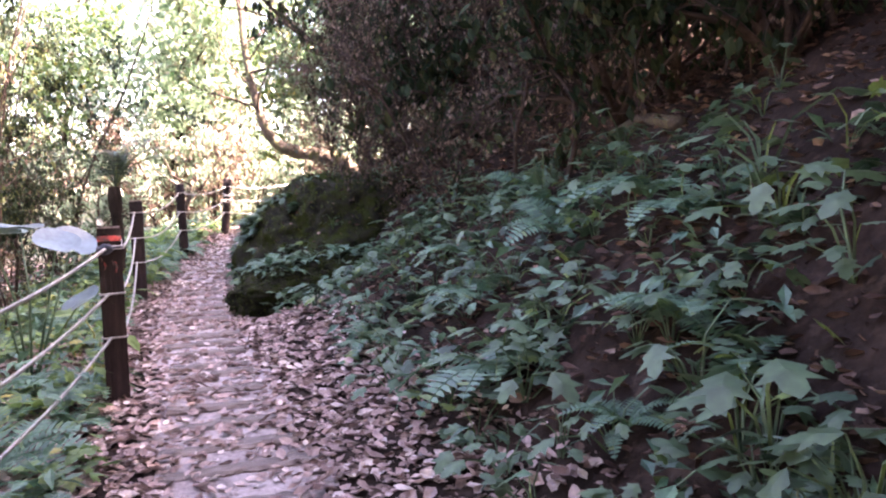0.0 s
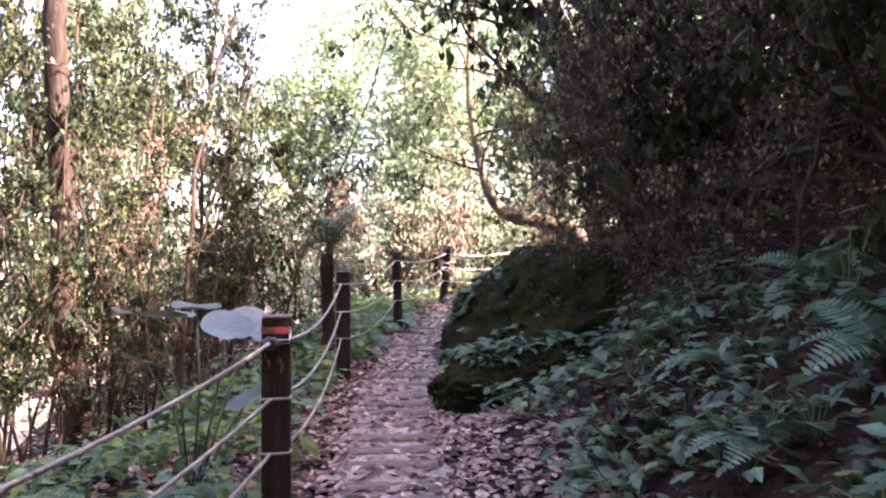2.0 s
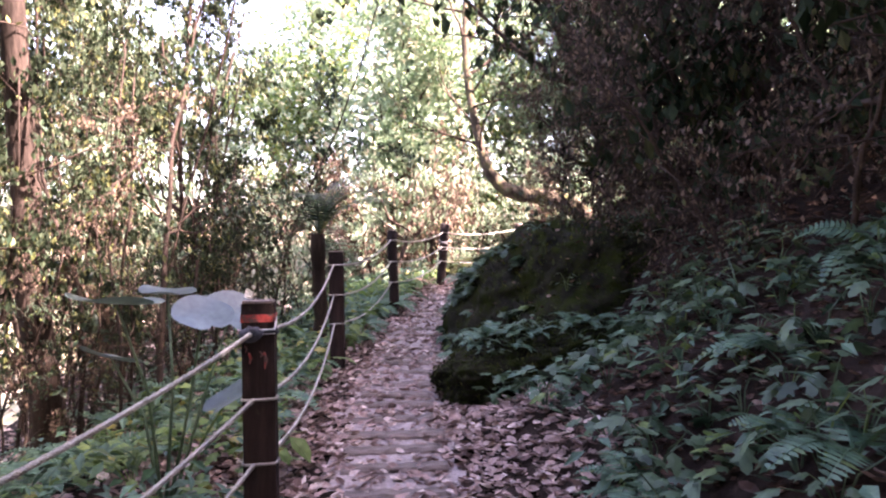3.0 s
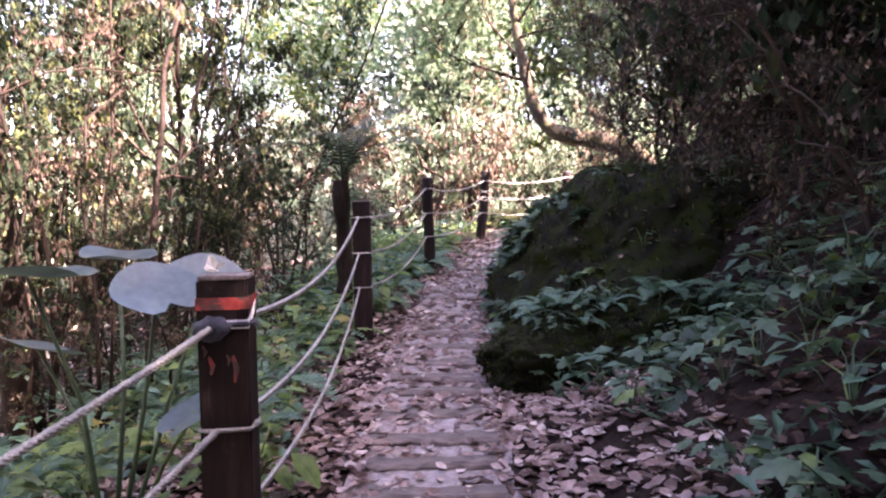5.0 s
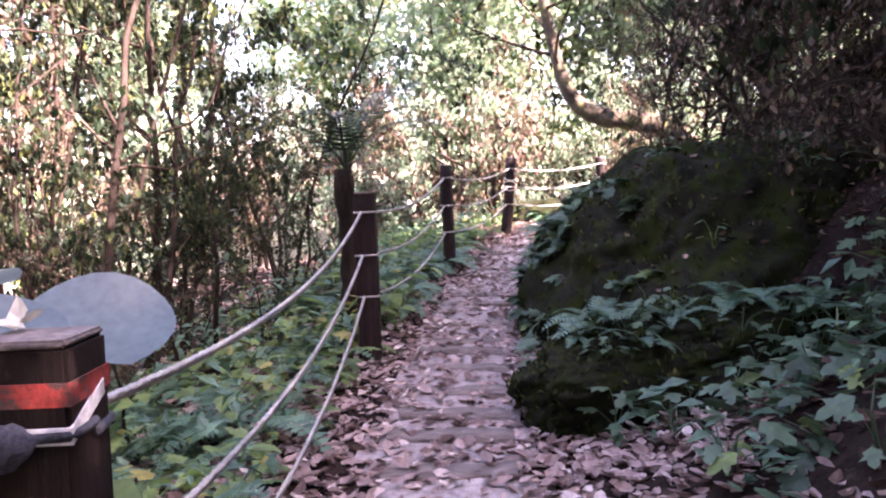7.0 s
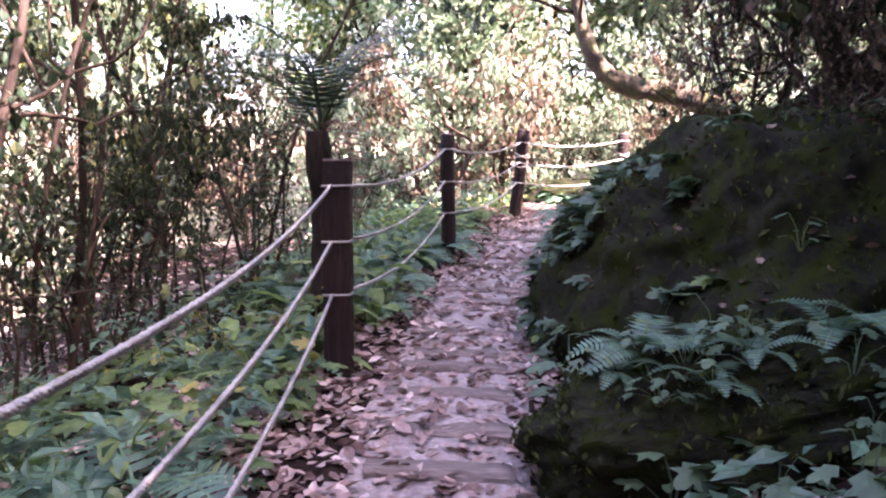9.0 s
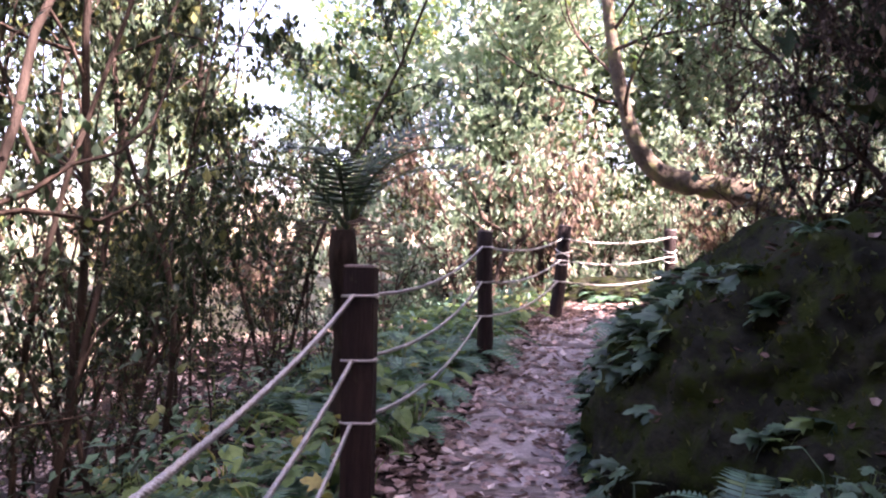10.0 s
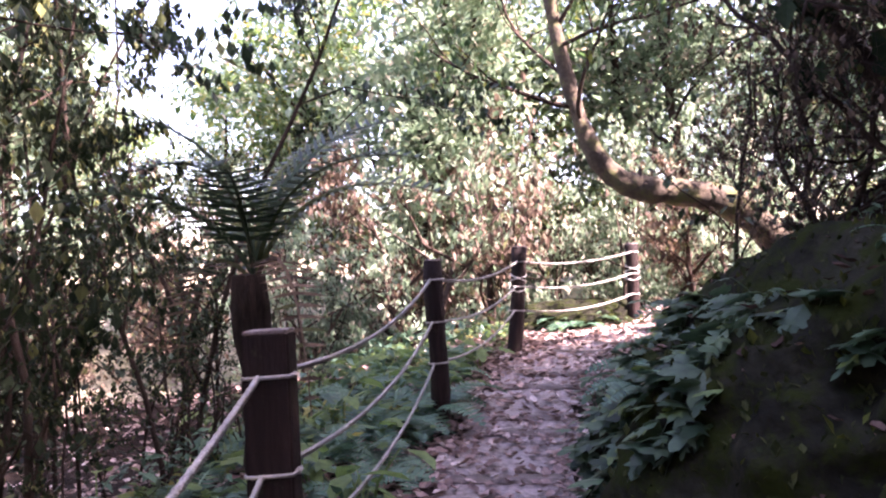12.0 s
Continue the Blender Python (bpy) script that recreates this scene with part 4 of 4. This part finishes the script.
# ---- plant with large round leaves beside the painted post ----
def round_leaf(w, l):
    v, f = [(0, 0, 0)], []
    n = 22
    for ring, k in ((1, 0.5), (2, 1.0)):
        for i in range(n):
            a = 2 * math.pi * i / n
            notch = 1 - 0.45 * math.exp(-((abs(a - math.pi) / 0.28) ** 2))
            v.append((w / 2 * k * math.sin(a) * notch, l / 2 * k * math.cos(a) * notch, 0.03 * k * k * math.cos(3 * a) * l + 0.05 * l * k * k))
    for i in range(n):
        j = (i + 1) % n
        f += [(0, 1 + j, 1 + i), (1 + i, 1 + j, 1 + n + j, 1 + n + i)]
    return v, f


big_plant = root("large_leaved_plant", "plant with large glossy round grey-green leaves, tinted with reflected sky", "plant", at=pose(-0.72, 2.45, h1(-0.72, 2.45)))
foot = Vector((-0.72, 2.45, h1(-0.72, 2.45)))
for x, y, z, w, l, rx, ry, rz in [(-0.47, 2.80, 0.83, 0.37, 0.36, 34, 10, 20), (-0.49, 2.40, 0.86, 0.31, 0.30, 30, -10, 50), (-0.86, 2.25, 0.93, 0.22, 0.55, 3, 5, 80),
                                  (-0.80, 2.75, 0.95, 0.22, 0.4, 4, -4, 60), (-1.05, 2.6, 0.62, 0.3, 0.34, 20, 0, 140), (-0.35, 2.35, 0.45, 0.2, 0.3, 30, 0, -40)]:
    at_ = Vector((x, y, z)) - foot
    leaf_ob = part("leaf", *round_leaf(w, l), M_BIG, big_plant, smooth=True)
    leaf_ob.matrix_basis = Matrix.Translation(at_) @ pose(0, 0, 0, rx, ry, rz)
    mid = at_ * 0.5 + Vector((0.03, 0.02, 0.1))
    part("stalk", *tube([(0, 0, -0.05), tuple(mid), tuple(at_)], [0.011, 0.008, 0.006], 6), M_UNDER, big_plant, smooth=True)

# crumpled leaf on the painted post
top = post_poses[1] @ Vector((-0.035, 0.02, 1.128))
crumpled = part("dry_leaf", *spread(CURL, np.array([(0, 0, 0.0), (0.015, -0.01, 0.004), (-0.012, 0.012, 0.006)]), turns(np.random.default_rng(3), 3, (0.1, 0.9)), np.array([0.075, 0.05, 0.045])), M_CREAM)
crumpled.matrix_basis = pose(*top)
tagged(crumpled, "crumpled bleached dead leaf lying on the post top", "dead leaf")


# ---- leaves and twigs on the boulder ----
def on_rock(n, seed, low=0.2):
    """Places on the upper side of the boulder, with normals."""
    rng = np.random.default_rng(seed)
    out = []
    bpy.context.view_layer.update()
    for _ in range(n * 6):
        if len(out) >= n:
            break
        x, y = rng.uniform(-1.3, 1.3), rng.uniform(-1.3, 1.3)
        hit, p, nn, _ = rock.ray_cast(Vector((x, y, 3)), Vector((0, 0, -1)))
        if hit and nn.z > low:
            out.append((rock.matrix_basis @ p, nn))
    return out


hits = on_rock(420, 77, 0.45)
rk = np.random.default_rng(78)
pos = np.array([tuple(p) for p, _ in hits])
tagged(part("leaf_litter", *spread(CURL, pos + (0, 0, 0.004), turns(rk, len(pos), (-0.5, 0.4)), rk.uniform(0.04, 0.08, len(pos))), M_DEADSHADE), "dead leaves lying on the mossy boulder, darkened for its shade", "leaf litter", kind="stuff")
rv = [x for x in rock.data.vertices if x.co.z > -0.35 and x.co.y < 0.9]
pick = rk.choice(len(rv), 7000)
pos = np.array([tuple(rock.matrix_basis @ (rv[k].co - rv[k].normal * 0.006)) for k in pick]) + rk.normal(0, 0.012, (7000, 3))
tagged(part("moss", *spread(CHIP, pos, turns(rk, 7000, (0.2, 1.5)), rk.uniform(0.018, 0.05, 7000) * rk.uniform(0.5, 1.4, 7000)), M_MOSS), "dark moss and small sprigs growing on the boulder", "moss", kind="stuff")
for i, (p, nn) in enumerate(on_rock(24, 80, 0.5)):
    k = rk.uniform(0.4, 0.7)
    copy_thing(lows[i % 4] if i % 3 else ferns[i % 3], pose(p.x, p.y, p.z - 0.01, 0, 0, 40 * i) @ Matrix.Diagonal((k, k, k, 1)))
bpy.context.view_layer.update()
inv = ledge.matrix_basis.inverted()
for i in range(26):
    x, y = rk.uniform(0.75, 2.4), rk.uniform(4.75, 5.2)
    hit, p, nn, _ = ledge.ray_cast(inv @ Vector((x, y, 3)), (inv.to_3x3() @ Vector((0, 0, -1))).normalized())
    if hit:
        w = ledge.matrix_basis @ p
        k = rk.uniform(0.5, 0.85)
        copy_thing(ferns[i % 3] if i % 3 == 0 else lows[i % 4], pose(w.x, w.y, w.z - 0.01, 0, 0, 70 * i) @ Matrix.Diagonal((k, k, k, 1)))
lv = [x for x in ledge.data.vertices if x.co.z > -0.8]
pick = rk.choice(len(lv), 4200)
pos = np.array([tuple(ledge.matrix_basis @ lv[k].co) for k in pick]) + rk.normal(0, 0.01, (4200, 3))
tagged(part("moss", *spread(CHIP, pos, turns(rk, 4200, (0.2, 1.5)), rk.uniform(0.015, 0.05, 4200)), M_MOSS), "dark moss and small sprigs growing on the ledge", "moss", kind="stuff")

for i, (x, y) in enumerate([(0.95, 12.35), (1.25, 12.3), (1.55, 12.4), (1.1, 12.55), (1.4, 12.65)]):
    copy_thing(ferns[i % 3] if i % 2 else lows[i % 4], pose(x, y, h1(x, y), 0, 0, 50 * i))

# mossy fallen branch on the bank
fb = np.array([(3.5, 1.1, 0), (3.7, 1.9, 0), (3.6, 2.8, 0), (3.9, 3.6, 0)])
fb[:, 2] = height(fb[:, 0], fb[:, 1]) + 0.05
tagged(part("fallen_branch", *tube(fb, [0.05, 0.055, 0.045, 0.03], 8), M_MOSSBARK, smooth=True), "mossy fallen branch lying on the leafy bank", "branch")


# ---- undergrowth too dense to count ----
def undergrowth(label, seed, n, xr, yr, test, size, material, template, low=0.03, tall=0.2):
    rng = np.random.default_rng(seed)
    x, y = rng.uniform(*xr, n * 6), rng.uniform(*yr, n * 6)
    s, _ = lane(x, y)
    patch = wobble(x, y, 2.6, seed * 0.7) + 0.6 * wobble(x, y, 6.5, seed * 1.3)
    keep = test(s, y) & (patch > 0.05) & (((x - 2.15) / 1.3) ** 2 + ((y - 6.75) / 1.3) ** 2 > 1)
    x, y = x[keep][:n], y[keep][:n]
    pos = np.stack([x, y, height(x, y) + rng.uniform(low, tall, len(x))], 1)
    ob = part("undergrowth", *spread(template, pos, turns(rng, len(x), (-0.75, 0.35)), rng.uniform(0.5, 1.3, len(x)) * size), material)
    return tagged(ob, label, "undergrowth", kind="stuff")


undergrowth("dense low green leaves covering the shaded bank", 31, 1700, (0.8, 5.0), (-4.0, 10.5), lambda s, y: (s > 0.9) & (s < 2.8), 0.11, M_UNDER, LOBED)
undergrowth("narrow green leaves sprouting from the bank", 37, 1500, (0.8, 5.0), (-4.0, 10.5), lambda s, y: (s > 0.85) & (s < 3.0), 0.13, M_FERN, LEAF)
undergrowth("fresh green leaves growing along the rope fence", 41, 2600, (-2.4, 0.6), (-1.5, 12.5), lambda s, y: (s < -0.62) & (s > -2.4), 0.10, M_LIME, LOBED)
undergrowth("dark green leaves growing below the rope fence", 43, 2600, (-2.6, 0.6), (-2.5, 12.5), lambda s, y: (s < -0.7) & (s > -2.6), 0.12, M_FERN, LEAF, 0.05, 0.35)
flank = [x for x in rock.data.vertices if x.co.x < -0.45 and -0.5 < x.co.z < 0.75]
pick = rk.choice(len(flank), 4200)
pos = np.array([tuple(rock.matrix_basis @ (flank[k].co + flank[k].normal * 0.02)) for k in pick])
keep = [k for k, p in enumerate(pos) if wobble(p[1] * 1.4, p[2] * 1.4, 3.1, 2.0) + 0.8 * (p[1] - 6.5) > 0.0]
pos = pos[keep]
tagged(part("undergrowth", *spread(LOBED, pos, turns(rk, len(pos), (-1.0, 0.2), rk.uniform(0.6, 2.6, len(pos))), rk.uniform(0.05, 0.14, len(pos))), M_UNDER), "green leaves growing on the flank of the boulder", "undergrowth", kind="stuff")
